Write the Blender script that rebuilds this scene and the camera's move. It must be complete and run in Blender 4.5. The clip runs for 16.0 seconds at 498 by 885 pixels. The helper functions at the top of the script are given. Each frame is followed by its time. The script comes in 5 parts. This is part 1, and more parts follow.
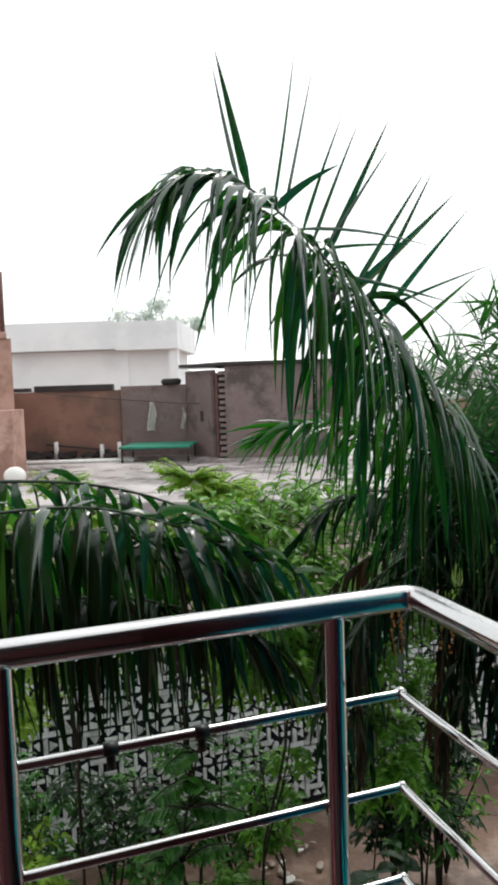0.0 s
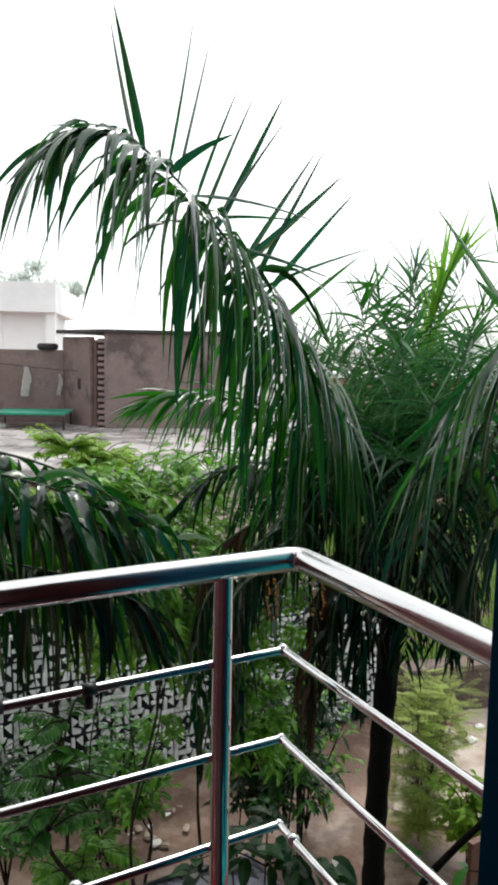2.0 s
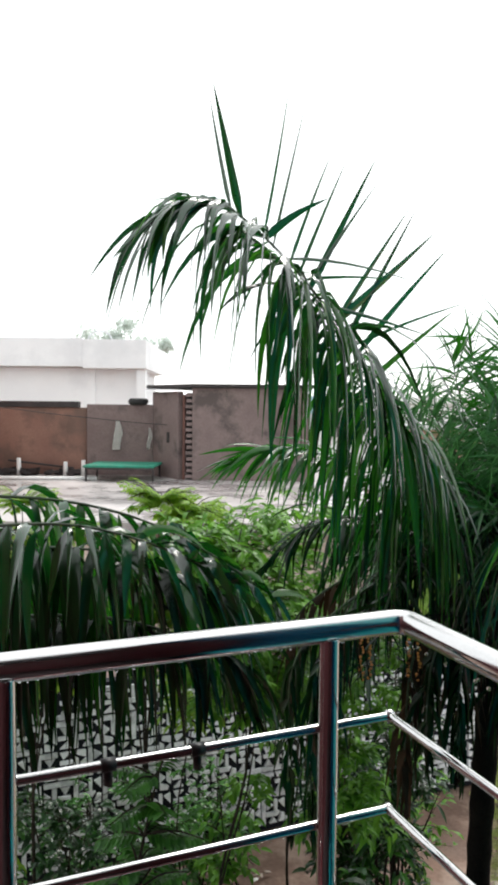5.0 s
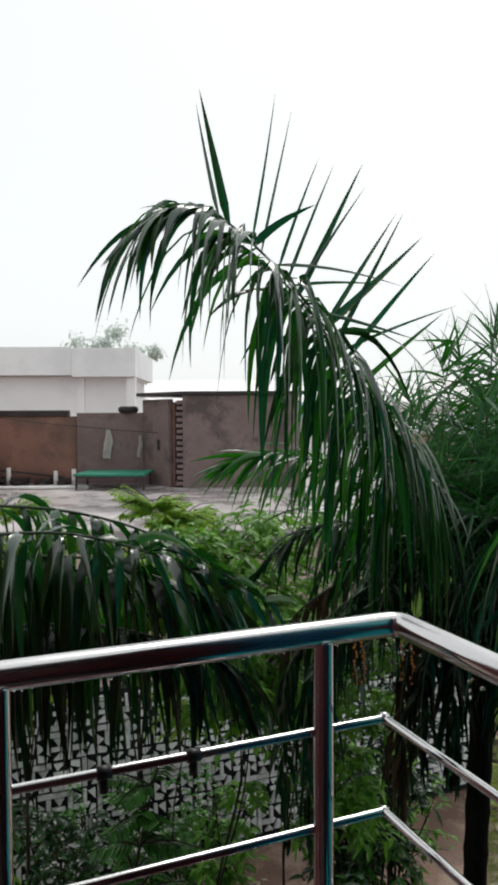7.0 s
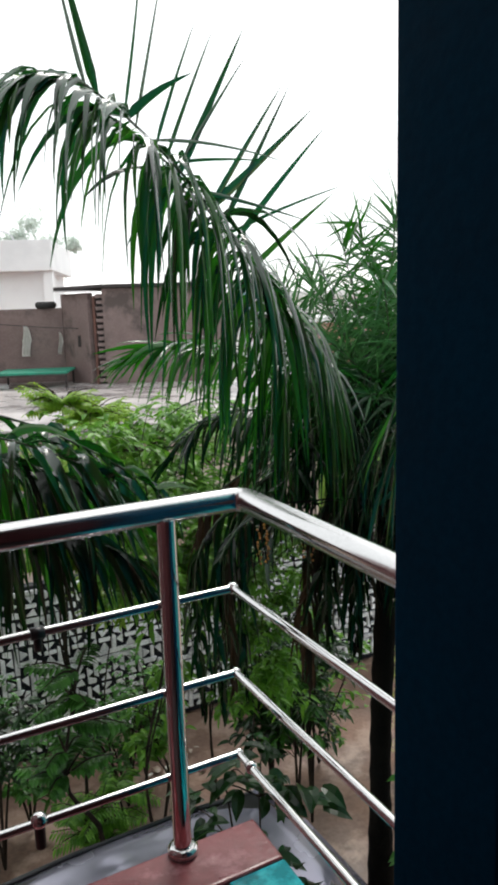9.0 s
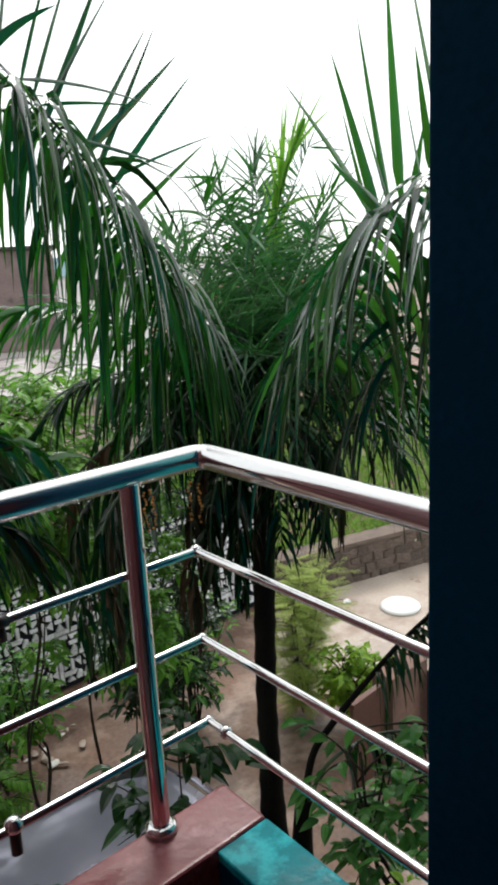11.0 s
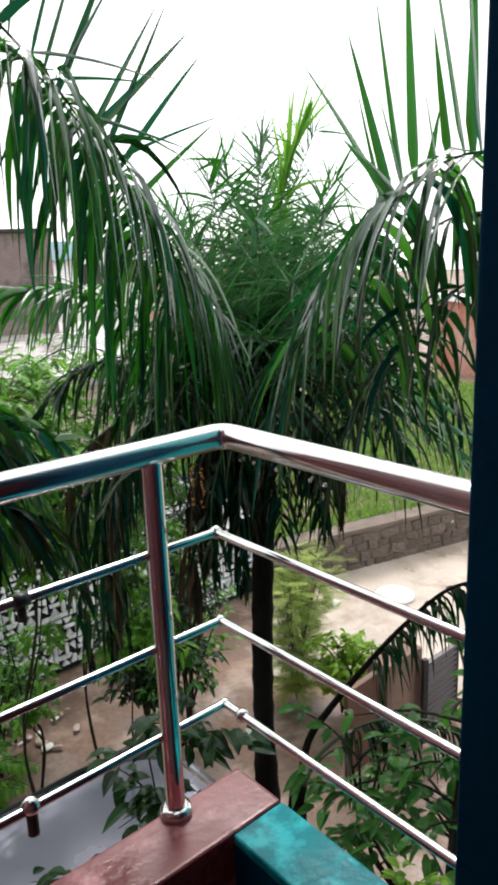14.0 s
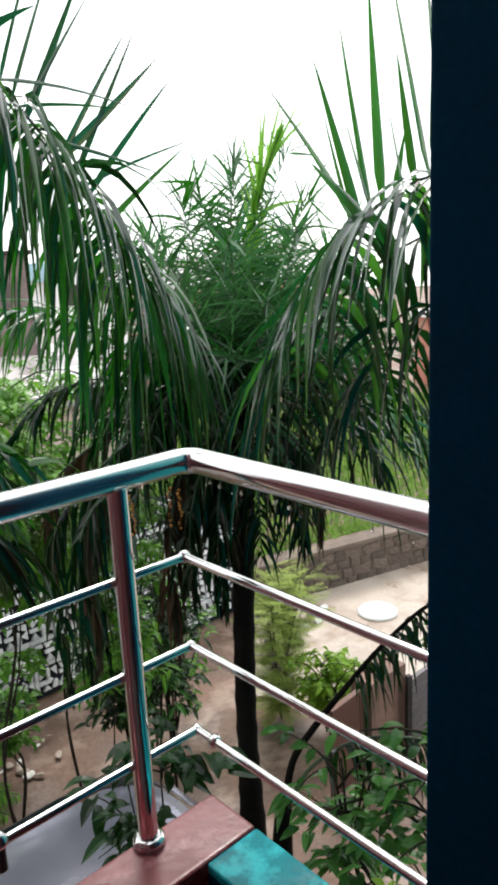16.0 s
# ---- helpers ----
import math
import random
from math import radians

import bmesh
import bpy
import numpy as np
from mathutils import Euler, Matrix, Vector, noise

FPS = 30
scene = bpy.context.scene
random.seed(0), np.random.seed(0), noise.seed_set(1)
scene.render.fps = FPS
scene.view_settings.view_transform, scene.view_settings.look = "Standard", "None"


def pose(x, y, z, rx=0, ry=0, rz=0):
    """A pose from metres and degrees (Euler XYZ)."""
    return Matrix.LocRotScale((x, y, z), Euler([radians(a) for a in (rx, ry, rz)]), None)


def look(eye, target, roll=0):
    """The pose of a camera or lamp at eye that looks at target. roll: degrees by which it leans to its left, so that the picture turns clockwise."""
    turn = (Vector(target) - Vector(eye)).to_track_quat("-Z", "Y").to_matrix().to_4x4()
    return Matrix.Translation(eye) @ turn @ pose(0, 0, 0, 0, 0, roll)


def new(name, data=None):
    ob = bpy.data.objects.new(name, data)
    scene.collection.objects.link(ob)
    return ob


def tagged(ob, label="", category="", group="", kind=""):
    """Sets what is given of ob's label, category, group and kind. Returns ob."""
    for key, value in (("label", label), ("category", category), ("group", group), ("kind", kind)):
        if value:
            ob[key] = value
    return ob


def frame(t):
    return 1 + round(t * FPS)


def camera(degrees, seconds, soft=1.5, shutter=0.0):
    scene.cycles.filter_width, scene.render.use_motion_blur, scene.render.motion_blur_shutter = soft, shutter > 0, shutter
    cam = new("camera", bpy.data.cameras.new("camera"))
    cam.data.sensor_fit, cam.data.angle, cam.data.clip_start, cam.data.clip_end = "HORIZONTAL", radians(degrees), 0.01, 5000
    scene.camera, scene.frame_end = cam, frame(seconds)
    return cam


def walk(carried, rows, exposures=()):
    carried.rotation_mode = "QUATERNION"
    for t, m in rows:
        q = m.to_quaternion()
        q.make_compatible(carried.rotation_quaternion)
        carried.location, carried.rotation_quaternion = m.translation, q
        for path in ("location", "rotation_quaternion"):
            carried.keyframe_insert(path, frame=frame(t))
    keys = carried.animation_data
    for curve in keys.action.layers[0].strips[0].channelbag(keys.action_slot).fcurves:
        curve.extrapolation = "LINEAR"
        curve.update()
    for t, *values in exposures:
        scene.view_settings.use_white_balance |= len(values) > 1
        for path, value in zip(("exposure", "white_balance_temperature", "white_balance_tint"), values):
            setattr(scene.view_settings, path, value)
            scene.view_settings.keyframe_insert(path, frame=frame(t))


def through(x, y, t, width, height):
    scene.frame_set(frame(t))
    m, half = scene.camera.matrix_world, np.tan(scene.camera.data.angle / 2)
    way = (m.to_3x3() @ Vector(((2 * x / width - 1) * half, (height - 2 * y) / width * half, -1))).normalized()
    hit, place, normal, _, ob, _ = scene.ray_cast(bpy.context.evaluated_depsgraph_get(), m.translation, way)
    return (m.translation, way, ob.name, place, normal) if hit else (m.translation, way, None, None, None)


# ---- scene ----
SKY, EXPO = 0.115, 0.08   # strength of the sky, stops of the camera
cam = camera(37.0, 16.0, 3.5)
PATH = [
    (0, (-0.187, 0.11, 4.859), (-0.28, 2.102, 4.708), -1.8),
    (0.5, (-0.191, 0.101, 4.859), (-0.196, 2.094, 4.693), -1.1),
    (1, (-0.211, 0.095, 4.849), (-0.13, 2.086, 4.677), -1.0),
    (1.5, (-0.216, 0.109, 4.839), (-0.047, 2.087, 4.6), -0.4),
    (2, (-0.217, 0.097, 4.843), (0.017, 2.07, 4.618), 1.1),
    (2.5, (-0.231, 0.096, 4.848), (-0.028, 2.075, 4.637), 1.4),
    (3, (-0.235, 0.102, 4.842), (-0.094, 2.081, 4.586), 1.1),
    (3.5, (-0.214, 0.093, 4.844), (0.048, 2.065, 4.635), 0.1),
    (4, (-0.228, 0.1, 4.835), (-0.031, 2.075, 4.593), -0.0),
    (4.5, (-0.249, 0.097, 4.842), (-0.17, 2.085, 4.636), 0.6),
    (5, (-0.253, 0.077, 4.861), (-0.247, 2.075, 4.772), 0.5),
    (5.2, (-0.259, 0.07, 4.864), (-0.288, 2.069, 4.819), 0.3),
    (7.3, (-0.252, 0.073, 4.855), (-0.185, 2.07, 4.768), -0.6),
    (7.5, (-0.238, 0.066, 4.846), (-0.092, 2.055, 4.699), -0.8),
    (8, (-0.205, 0.084, 4.827), (0.046, 2.05, 4.556), -0.3),
    (8.5, (-0.159, 0.068, 4.829), (0.075, 2.026, 4.494), -1.8),
    (9, (-0.097, 0.071, 4.831), (0.109, 2.028, 4.473), -1.8),
    (9.5, (-0.079, 0.094, 4.818), (0.016, 2.046, 4.394), -2.3),
    (10, (-0.178, 0.122, 4.816), (0.202, 2.022, 4.32), -3.5),
    (10.2, (-0.229, 0.138, 4.81), (0.27, 2.01, 4.316), -5.2),
    (12.3, (-0.3, 0.187, 4.805), (0.406, 2.01, 4.385), -1.9),
    (12.5, (-0.3, 0.187, 4.808), (0.411, 2.012, 4.406), -2.6),
    (13, (-0.316, 0.193, 4.802), (0.389, 2.026, 4.424), -3.2),
    (13.5, (-0.317, 0.209, 4.793), (0.357, 2.044, 4.372), -2.7),
    (14, (-0.324, 0.208, 4.79), (0.301, 2.041, 4.291), -2.2),
    (14.5, (-0.317, 0.22, 4.787), (0.291, 2.045, 4.239), -2.3),
    (15, (-0.314, 0.208, 4.79), (0.318, 2.043, 4.304), -2.9),
    (15.5, (-0.3, 0.215, 4.785), (0.357, 2.036, 4.282), -3.6),
    (16, (-0.3, 0.199, 4.798), (0.377, 2.025, 4.344), -2.9),
]
EXPOSURES = [(0, EXPO - 0.1), (1.0, EXPO + 0.08), (4.5, EXPO + 0.2), (5.2, EXPO + 0.2), (7.2, EXPO - 0.54), (7.6, EXPO - 0.56), (8.1, EXPO + 0.05), (9.5, EXPO + 0.05), (10, EXPO - 0.05), (12.3, EXPO + 0.5), (16, EXPO + 0.52)]
walk(cam, [(t, look(eye, target, roll)) for t, eye, target, roll in PATH], EXPOSURES)

# ---- world and light: a bright overcast monsoon sky ----
world = bpy.data.worlds.new("overcast_sky")
scene.world = world
world.use_nodes = True
wn, wl = world.node_tree.nodes, world.node_tree.links
wn.clear()
sky = wn.new("ShaderNodeTexSky")
sky.sky_type = "NISHITA"
sky.sun_disc = False
sky.sun_elevation, sky.sun_rotation = radians(58), radians(20)
sky.air_density, sky.dust_density, sky.ozone_density = 1.0, 3.0, 1.0
pale = wn.new("ShaderNodeHueSaturation")
pale.inputs["Saturation"].default_value = 0.25
cloud = wn.new("ShaderNodeMix")
cloud.data_type = "RGBA"
cloud.inputs["Factor"].default_value = 0.6
cloud.inputs["B"].default_value = (14.7, 15.3, 15.3, 1)
back = wn.new("ShaderNodeBackground")
back.inputs["Strength"].default_value = SKY
wout = wn.new("ShaderNodeOutputWorld")
wl.new(sky.outputs[0], pale.inputs["Color"])
wl.new(pale.outputs[0], cloud.inputs["A"])
wl.new(cloud.outputs["Result"], back.inputs[0])
wl.new(back.outputs[0], wout.inputs[0])

sun_data = bpy.data.lights.new("sun", "SUN")
sun_data.energy, sun_data.angle, sun_data.color = 1.5, radians(20), (1.0, 0.96, 0.9)
sun_ob = new("sun", sun_data)
sun_ob.matrix_world = look((4, 11, 18), (0, 0, 0))


# ---- materials ----
def shader(name):
    m = bpy.data.materials.new(name)
    m.use_nodes = True
    n = m.node_tree.nodes
    return m, n, m.node_tree.links, n["Principled BSDF"]


def surface(name, a, b, rough=0.7, scale=6.0, fine=60.0, bump=0.15, metal=0.0, wet=0.0, stain=None, stain_scale=1.2, random_tint=0.0, spec=0.5):
    """Two colours mixed by coarse and fine noise, with relief, optional shaped stains and wet patches."""
    m, n, l, p = shader(name)
    co = n.new("ShaderNodeTexCoord")
    big, small = n.new("ShaderNodeTexNoise"), n.new("ShaderNodeTexNoise")
    big.inputs["Scale"].default_value, small.inputs["Scale"].default_value = scale, fine
    big.inputs["Detail"].default_value, small.inputs["Detail"].default_value = 5, 4
    l.new(co.outputs["Object"], big.inputs["Vector"])
    l.new(co.outputs["Object"], small.inputs["Vector"])
    add = n.new("ShaderNodeMath")
    add.operation = "MULTIPLY_ADD"
    add.inputs[1].default_value, add.inputs[2].default_value = 0.45, -0.22
    l.new(small.outputs[0], add.inputs[0])
    tot = n.new("ShaderNodeMath")
    l.new(big.outputs[0], tot.inputs[0])
    l.new(add.outputs[0], tot.inputs[1])
    ramp = n.new("ShaderNodeValToRGB")
    ramp.color_ramp.elements[0].position, ramp.color_ramp.elements[1].position = 0.32, 0.68
    ramp.color_ramp.elements[0].color, ramp.color_ramp.elements[1].color = (*a, 1), (*b, 1)
    l.new(tot.outputs[0], ramp.inputs[0])
    colour = ramp.outputs[0]
    if stain:
        st = n.new("ShaderNodeTexNoise")
        st.inputs["Scale"].default_value, st.inputs["Detail"].default_value = stain_scale, 8
        st.inputs["Roughness"].default_value = 0.65
        l.new(co.outputs["Object"], st.inputs["Vector"])
        sr = n.new("ShaderNodeValToRGB")
        sr.color_ramp.elements[0].position, sr.color_ramp.elements[1].position = 0.5, 0.62
        l.new(st.outputs[0], sr.inputs[0])
        mix = n.new("ShaderNodeMix")
        mix.data_type = "RGBA"
        l.new(sr.outputs[0], mix.inputs["Factor"])
        l.new(colour, mix.inputs["A"])
        mix.inputs["B"].default_value = (*stain, 1)
        colour = mix.outputs["Result"]
    if random_tint:
        info = n.new("ShaderNodeObjectInfo")
        hsv = n.new("ShaderNodeHueSaturation")
        rng = n.new("ShaderNodeMapRange")
        rng.inputs["To Min"].default_value, rng.inputs["To Max"].default_value = 1 - random_tint, 1 + random_tint
        l.new(info.outputs["Random"], rng.inputs["Value"])
        l.new(rng.outputs[0], hsv.inputs["Value"])
        l.new(colour, hsv.inputs["Color"])
        colour = hsv.outputs[0]
    l.new(colour, p.inputs["Base Color"])
    p.inputs["Metallic"].default_value = metal
    p.inputs["Specular IOR Level"].default_value = spec
    rr = n.new("ShaderNodeMapRange")
    rr.inputs["To Min"].default_value, rr.inputs["To Max"].default_value = max(0.04, rough - 0.12 - wet), min(1, rough + 0.1)
    rr.inputs["From Min"].default_value, rr.inputs["From Max"].default_value = 0.35, 0.6
    l.new(big.outputs[0], rr.inputs["Value"])
    l.new(rr.outputs[0], p.inputs["Roughness"])
    if bump:
        bn = n.new("ShaderNodeBump")
        bn.inputs["Strength"].default_value, bn.inputs["Distance"].default_value = bump, 0.02
        l.new(tot.outputs[0], bn.inputs["Height"])
        l.new(bn.outputs[0], p.inputs["Normal"])
    return m


def foliage(name, dark, light, rough=0.35, through=0.35, tint=(0.25, 0.5, 0.05), by_object=False, spec=0.5, film=0.0):
    """Leaf: glossy top, light passing through, each leaf a little different."""
    m, n, l, p = shader(name)
    if by_object:
        vary = n.new("ShaderNodeObjectInfo").outputs["Random"]
    else:
        vary = n.new("ShaderNodeNewGeometry").outputs["Random Per Island"]
    co = n.new("ShaderNodeTexCoord")
    grain = n.new("ShaderNodeTexNoise")
    grain.inputs["Scale"].default_value, grain.inputs["Detail"].default_value = 9, 3
    l.new(co.outputs["Object"], grain.inputs["Vector"])
    mid = n.new("ShaderNodeMath")
    mid.operation = "MULTIPLY_ADD"
    mid.inputs[1].default_value = 0.5
    l.new(grain.outputs[0], mid.inputs[0])
    half = n.new("ShaderNodeMath")
    half.operation = "MULTIPLY_ADD"
    half.inputs[1].default_value, half.inputs[2].default_value = 0.7, -0.1
    l.new(vary, half.inputs[0])
    l.new(half.outputs[0], mid.inputs[2])
    ramp = n.new("ShaderNodeValToRGB")
    ramp.color_ramp.elements[0].position, ramp.color_ramp.elements[1].position = 0.1, 0.9
    ramp.color_ramp.elements[0].color, ramp.color_ramp.elements[1].color = (*dark, 1), (*light, 1)
    l.new(mid.outputs[0], ramp.inputs[0])
    l.new(ramp.outputs[0], p.inputs["Base Color"])
    p.inputs["Roughness"].default_value = rough
    p.inputs["Specular IOR Level"].default_value = spec
    p.inputs["Coat Weight"].default_value, p.inputs["Coat Roughness"].default_value = film, 0.16
    tr = n.new("ShaderNodeBsdfTranslucent")
    mul = n.new("ShaderNodeMix")
    mul.data_type = "RGBA"
    mul.inputs["Factor"].default_value = 0.5
    l.new(ramp.outputs[0], mul.inputs["A"])
    mul.inputs["B"].default_value = (*tint, 1)
    l.new(mul.outputs["Result"], tr.inputs["Color"])
    mix = n.new("ShaderNodeMixShader")
    mix.inputs[0].default_value = through
    l.new(p.outputs[0], mix.inputs[1])
    l.new(tr.outputs[0], mix.inputs[2])
    l.new(mix.outputs[0], n["Material Output"].inputs[0])
    return m


STEEL = surface("brushed_stainless_steel", (0.6, 0.59, 0.59), (0.7, 0.69, 0.69), 0.1, 3, 300, 0.0, metal=1.0)
# pale pink patches: dried spots, and sky sheen put into the colour
MAROON = surface("maroon_wet_paint_with_sheen", (0.11, 0.016, 0.02), (0.18, 0.036, 0.042), 0.26, 5, 70, 0.1, wet=0.2, stain=(0.36, 0.15, 0.165), stain_scale=9)
TEAL = surface("teal_wet_paint", (0.0, 0.12, 0.15), (0.001, 0.2, 0.23), 0.5, 6, 60, 0.3, wet=0.15, stain=(0.02, 0.36, 0.4), stain_scale=14, spec=0.15)
# teal paint taken far below its own colour, to hold the shade
TEAL_SHADED = surface("teal_paint_shaded", (0.0, 0.024, 0.052), (0.0, 0.038, 0.08), 0.7, 3, 80, 0.08, spec=0.05)
MID = foliage("mid_green_leaf", (0.01, 0.05, 0.01), (0.07, 0.22, 0.035), 0.32, 0.28, (0.15, 0.5, 0.04), spec=0.35)
TEAL_ROOM = surface("teal_room_paint", (0.002, 0.23, 0.26), (0.006, 0.3, 0.33), 0.6, 3, 70, 0.08)
FLOOR = surface("dark_cement_floor", (0.03, 0.022, 0.025), (0.055, 0.04, 0.042), 0.5, 3, 60, 0.1)
CEIL = surface("dull_ceiling", (0.1, 0.1, 0.11), (0.14, 0.14, 0.15), 0.9, 2, 60, 0.05)
INNER = surface("maroon_house_paint", (0.1, 0.03, 0.036), (0.16, 0.048, 0.055), 0.7, 2, 60, 0.05)
SOIL = surface("wet_red_soil", (0.1, 0.056, 0.038), (0.22, 0.135, 0.1), 0.75, 1.3, 22, 0.6, wet=0.25, stain=(0.3, 0.21, 0.165), stain_scale=1.7)
ROAD = surface("sandy_wet_concrete", (0.36, 0.29, 0.24), (0.5, 0.42, 0.36), 0.6, 1.1, 25, 0.3, wet=0.3, stain=(0.3, 0.22, 0.17), stain_scale=0.9)
TERRACE = surface("wet_cement_terrace", (0.36, 0.33, 0.33), (0.54, 0.5, 0.49), 0.4, 0.7, 18, 0.15, wet=0.25, stain=(0.24, 0.22, 0.22), stain_scale=0.5)
BROWN_A = surface("weathered_brown_plaster", (0.21, 0.11, 0.085), (0.31, 0.18, 0.14), 0.85, 0.9, 22, 0.2, stain=(0.16, 0.1, 0.08), stain_scale=0.8)
BROWN_B = surface("grey_brown_cement_render", (0.16, 0.115, 0.11), (0.25, 0.19, 0.18), 0.85, 0.9, 22, 0.2, stain=(0.1, 0.08, 0.075), stain_scale=0.9)
DARKSLAB = surface("blackened_slab_and_dark_gaps", (0.02, 0.018, 0.018), (0.06, 0.05, 0.05), 0.8, 2, 30, 0.3)
WHITEWASH = surface("white_lime_wash", (0.87, 0.88, 0.9), (0.94, 0.95, 0.96), 0.9, 0.5, 20, 0.1, stain=(0.82, 0.83, 0.85), stain_scale=0.35)
PINKWALL = surface("pink_plaster", (0.42, 0.24, 0.19), (0.55, 0.36, 0.3), 0.9, 1.5, 30, 0.2, stain=(0.3, 0.17, 0.13), stain_scale=1.1)
PALEPINK = surface("pale_pink_plaster", (0.56, 0.44, 0.38), (0.72, 0.6, 0.54), 0.9, 1.2, 25, 0.15, stain=(0.45, 0.33, 0.27), stain_scale=0.9)
TIN = surface("galvanised_tin", (0.5, 0.5, 0.52), (0.7, 0.7, 0.72), 0.45, 2, 60, 0.1, metal=0.6)
BLACK = surface("black_plastic", (0.012, 0.012, 0.013), (0.03, 0.03, 0.03), 0.5, 6, 60, 0.1)
WHITEP = surface("white_plastic", (0.7, 0.7, 0.7), (0.82, 0.82, 0.8), 0.4, 5, 60, 0.05)
GREENCLOTH = surface("green_woven_sheet", (0.01, 0.16, 0.1), (0.02, 0.26, 0.17), 0.7, 4, 120, 0.3)
CLOTH = surface("off_white_cloth", (0.74, 0.72, 0.68), (0.85, 0.83, 0.8), 0.9, 8, 80, 0.3)
NAVY = surface("dark_wall_core", (0.006, 0.007, 0.011), (0.018, 0.019, 0.026), 0.7, 2, 30, 0.1, spec=0.2)
LATTICE = surface("white_lattice_paint", (0.8, 0.81, 0.84), (0.9, 0.91, 0.93), 0.7, 3, 40, 0.1, stain=(0.5, 0.51, 0.53), stain_scale=2.5, random_tint=0.12)
STONE = surface("rubble_stone", (0.06, 0.043, 0.034), (0.16, 0.12, 0.1), 0.85, 5, 40, 0.5, random_tint=0.25)
MORTAR = surface("old_mortar", (0.1, 0.075, 0.06), (0.19, 0.145, 0.12), 0.9, 4, 50, 0.4)
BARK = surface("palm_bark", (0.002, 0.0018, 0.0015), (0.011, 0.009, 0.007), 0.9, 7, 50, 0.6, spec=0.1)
TWIG = surface("twig_bark", (0.012, 0.009, 0.007), (0.045, 0.034, 0.024), 0.85, 12, 60, 0.5, spec=0.2)
RACHIS = surface("palm_rib_green", (0.012, 0.03, 0.012), (0.04, 0.07, 0.025), 0.4, 8, 50, 0.1)
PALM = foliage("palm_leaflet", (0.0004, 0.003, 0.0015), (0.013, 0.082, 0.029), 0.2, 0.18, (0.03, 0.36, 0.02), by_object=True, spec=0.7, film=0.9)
# same leaf darkened: shade under and behind the crown is in this green
PALM_SHADED = foliage("palm_leaflet_shaded", (0.0003, 0.002, 0.001), (0.008, 0.036, 0.011), 0.25, 0.08, (0.03, 0.3, 0.02), spec=0.25, film=0.15)
# lighter copy of the leaf: the lit look is put into its green
PALM_LIT = foliage("palm_leaflet_lit", (0.006, 0.035, 0.006), (0.05, 0.16, 0.025), 0.24, 0.35, (0.12, 0.5, 0.03), by_object=True, spec=0.6, film=0.6)
PALM_GREEN = foliage("palm_leaflet_green", (0.001, 0.008, 0.002), (0.02, 0.1, 0.014), 0.22, 0.3, (0.07, 0.5, 0.02), spec=0.4, film=0.4)
PALM_PALE = foliage("palm_leaflet_silver", (0.003, 0.02, 0.008), (0.09, 0.25, 0.1), 0.24, 0.26, (0.12, 0.42, 0.08), spec=0.6, film=0.4)
PALM_YOUNG = foliage("young_palm_leaflet", (0.1, 0.26, 0.025), (0.26, 0.5, 0.07), 0.35, 0.5, (0.3, 0.7, 0.06))
PALM_DRY = foliage("dry_palm_leaflet", (0.012, 0.007, 0.004), (0.06, 0.034, 0.016), 0.7, 0.1, (0.16, 0.09, 0.04), spec=0.2)
LIME = foliage("lime_green_leaf", (0.1, 0.22, 0.015), (0.28, 0.46, 0.045), 0.4, 0.42, (0.5, 0.75, 0.07), spec=0.35)
BRIGHT = foliage("bright_green_leaf", (0.03, 0.12, 0.01), (0.17, 0.38, 0.04), 0.35, 0.32, (0.25, 0.62, 0.05), spec=0.35)
DEEP = foliage("deep_green_leaf", (0.002, 0.01, 0.003), (0.014, 0.055, 0.013), 0.28, 0.14, (0.1, 0.38, 0.03), spec=0.3)
FERN = foliage("soft_fern_leaf", (0.28, 0.38, 0.07), (0.5, 0.58, 0.17), 0.45, 0.4, (0.45, 0.62, 0.16), spec=0.3)
FRUIT = surface("orange_palm_fruit", (0.4, 0.13, 0.02), (0.6, 0.24, 0.04), 0.4, 20, 80, 0.1)
GRASS = foliage("lawn_grass", (0.09, 0.16, 0.035), (0.22, 0.33, 0.085), 0.5, 0.35, (0.35, 0.65, 0.08))
# haze is put into the leaf colour, far paler than real leaves
HAZETREE = foliage("haze_pale_leaves", (0.66, 0.72, 0.68), (0.8, 0.84, 0.81), 0.8, 0.5, (0.6, 0.68, 0.6))
CAR = surface("silver_car_paint", (0.27, 0.26, 0.33), (0.33, 0.32, 0.39), 0.18, 1.5, 300, 0.01, metal=0.45)
CARDARK = surface("black_car_trim", (0.012, 0.012, 0.014), (0.022, 0.022, 0.025), 0.4, 4, 60, 0.02)
TYRE = surface("tyre_rubber", (0.015, 0.015, 0.015), (0.03, 0.03, 0.03), 0.8, 8, 80, 0.2)
GATE = surface("brown_gate_paint", (0.1, 0.04, 0.03), (0.16, 0.07, 0.05), 0.6, 2, 40, 0.15)
SHUTTER = surface("grey_shutter_metal", (0.1, 0.09, 0.095), (0.16, 0.14, 0.15), 0.5, 3, 50, 0.1, metal=0.3)

GLASS, gn, gl, gp = shader("tinted_car_glass")
gp.inputs["Base Color"].default_value = (0.5, 0.58, 0.54, 1)
gp.inputs["Roughness"].default_value = 0.05
gp.inputs["Metallic"].default_value = 0.75
gp.inputs["Coat Weight"].default_value = 1.0
gp.inputs["Coat Roughness"].default_value = 0.03

WATER, an, al, ap = shader("water_drop")
ap.inputs["Base Color"].default_value = (0.95, 0.97, 1, 1)
ap.inputs["Roughness"].default_value = 0.02
ap.inputs["Transmission Weight"].default_value = 1.0
ap.inputs["IOR"].default_value = 1.33

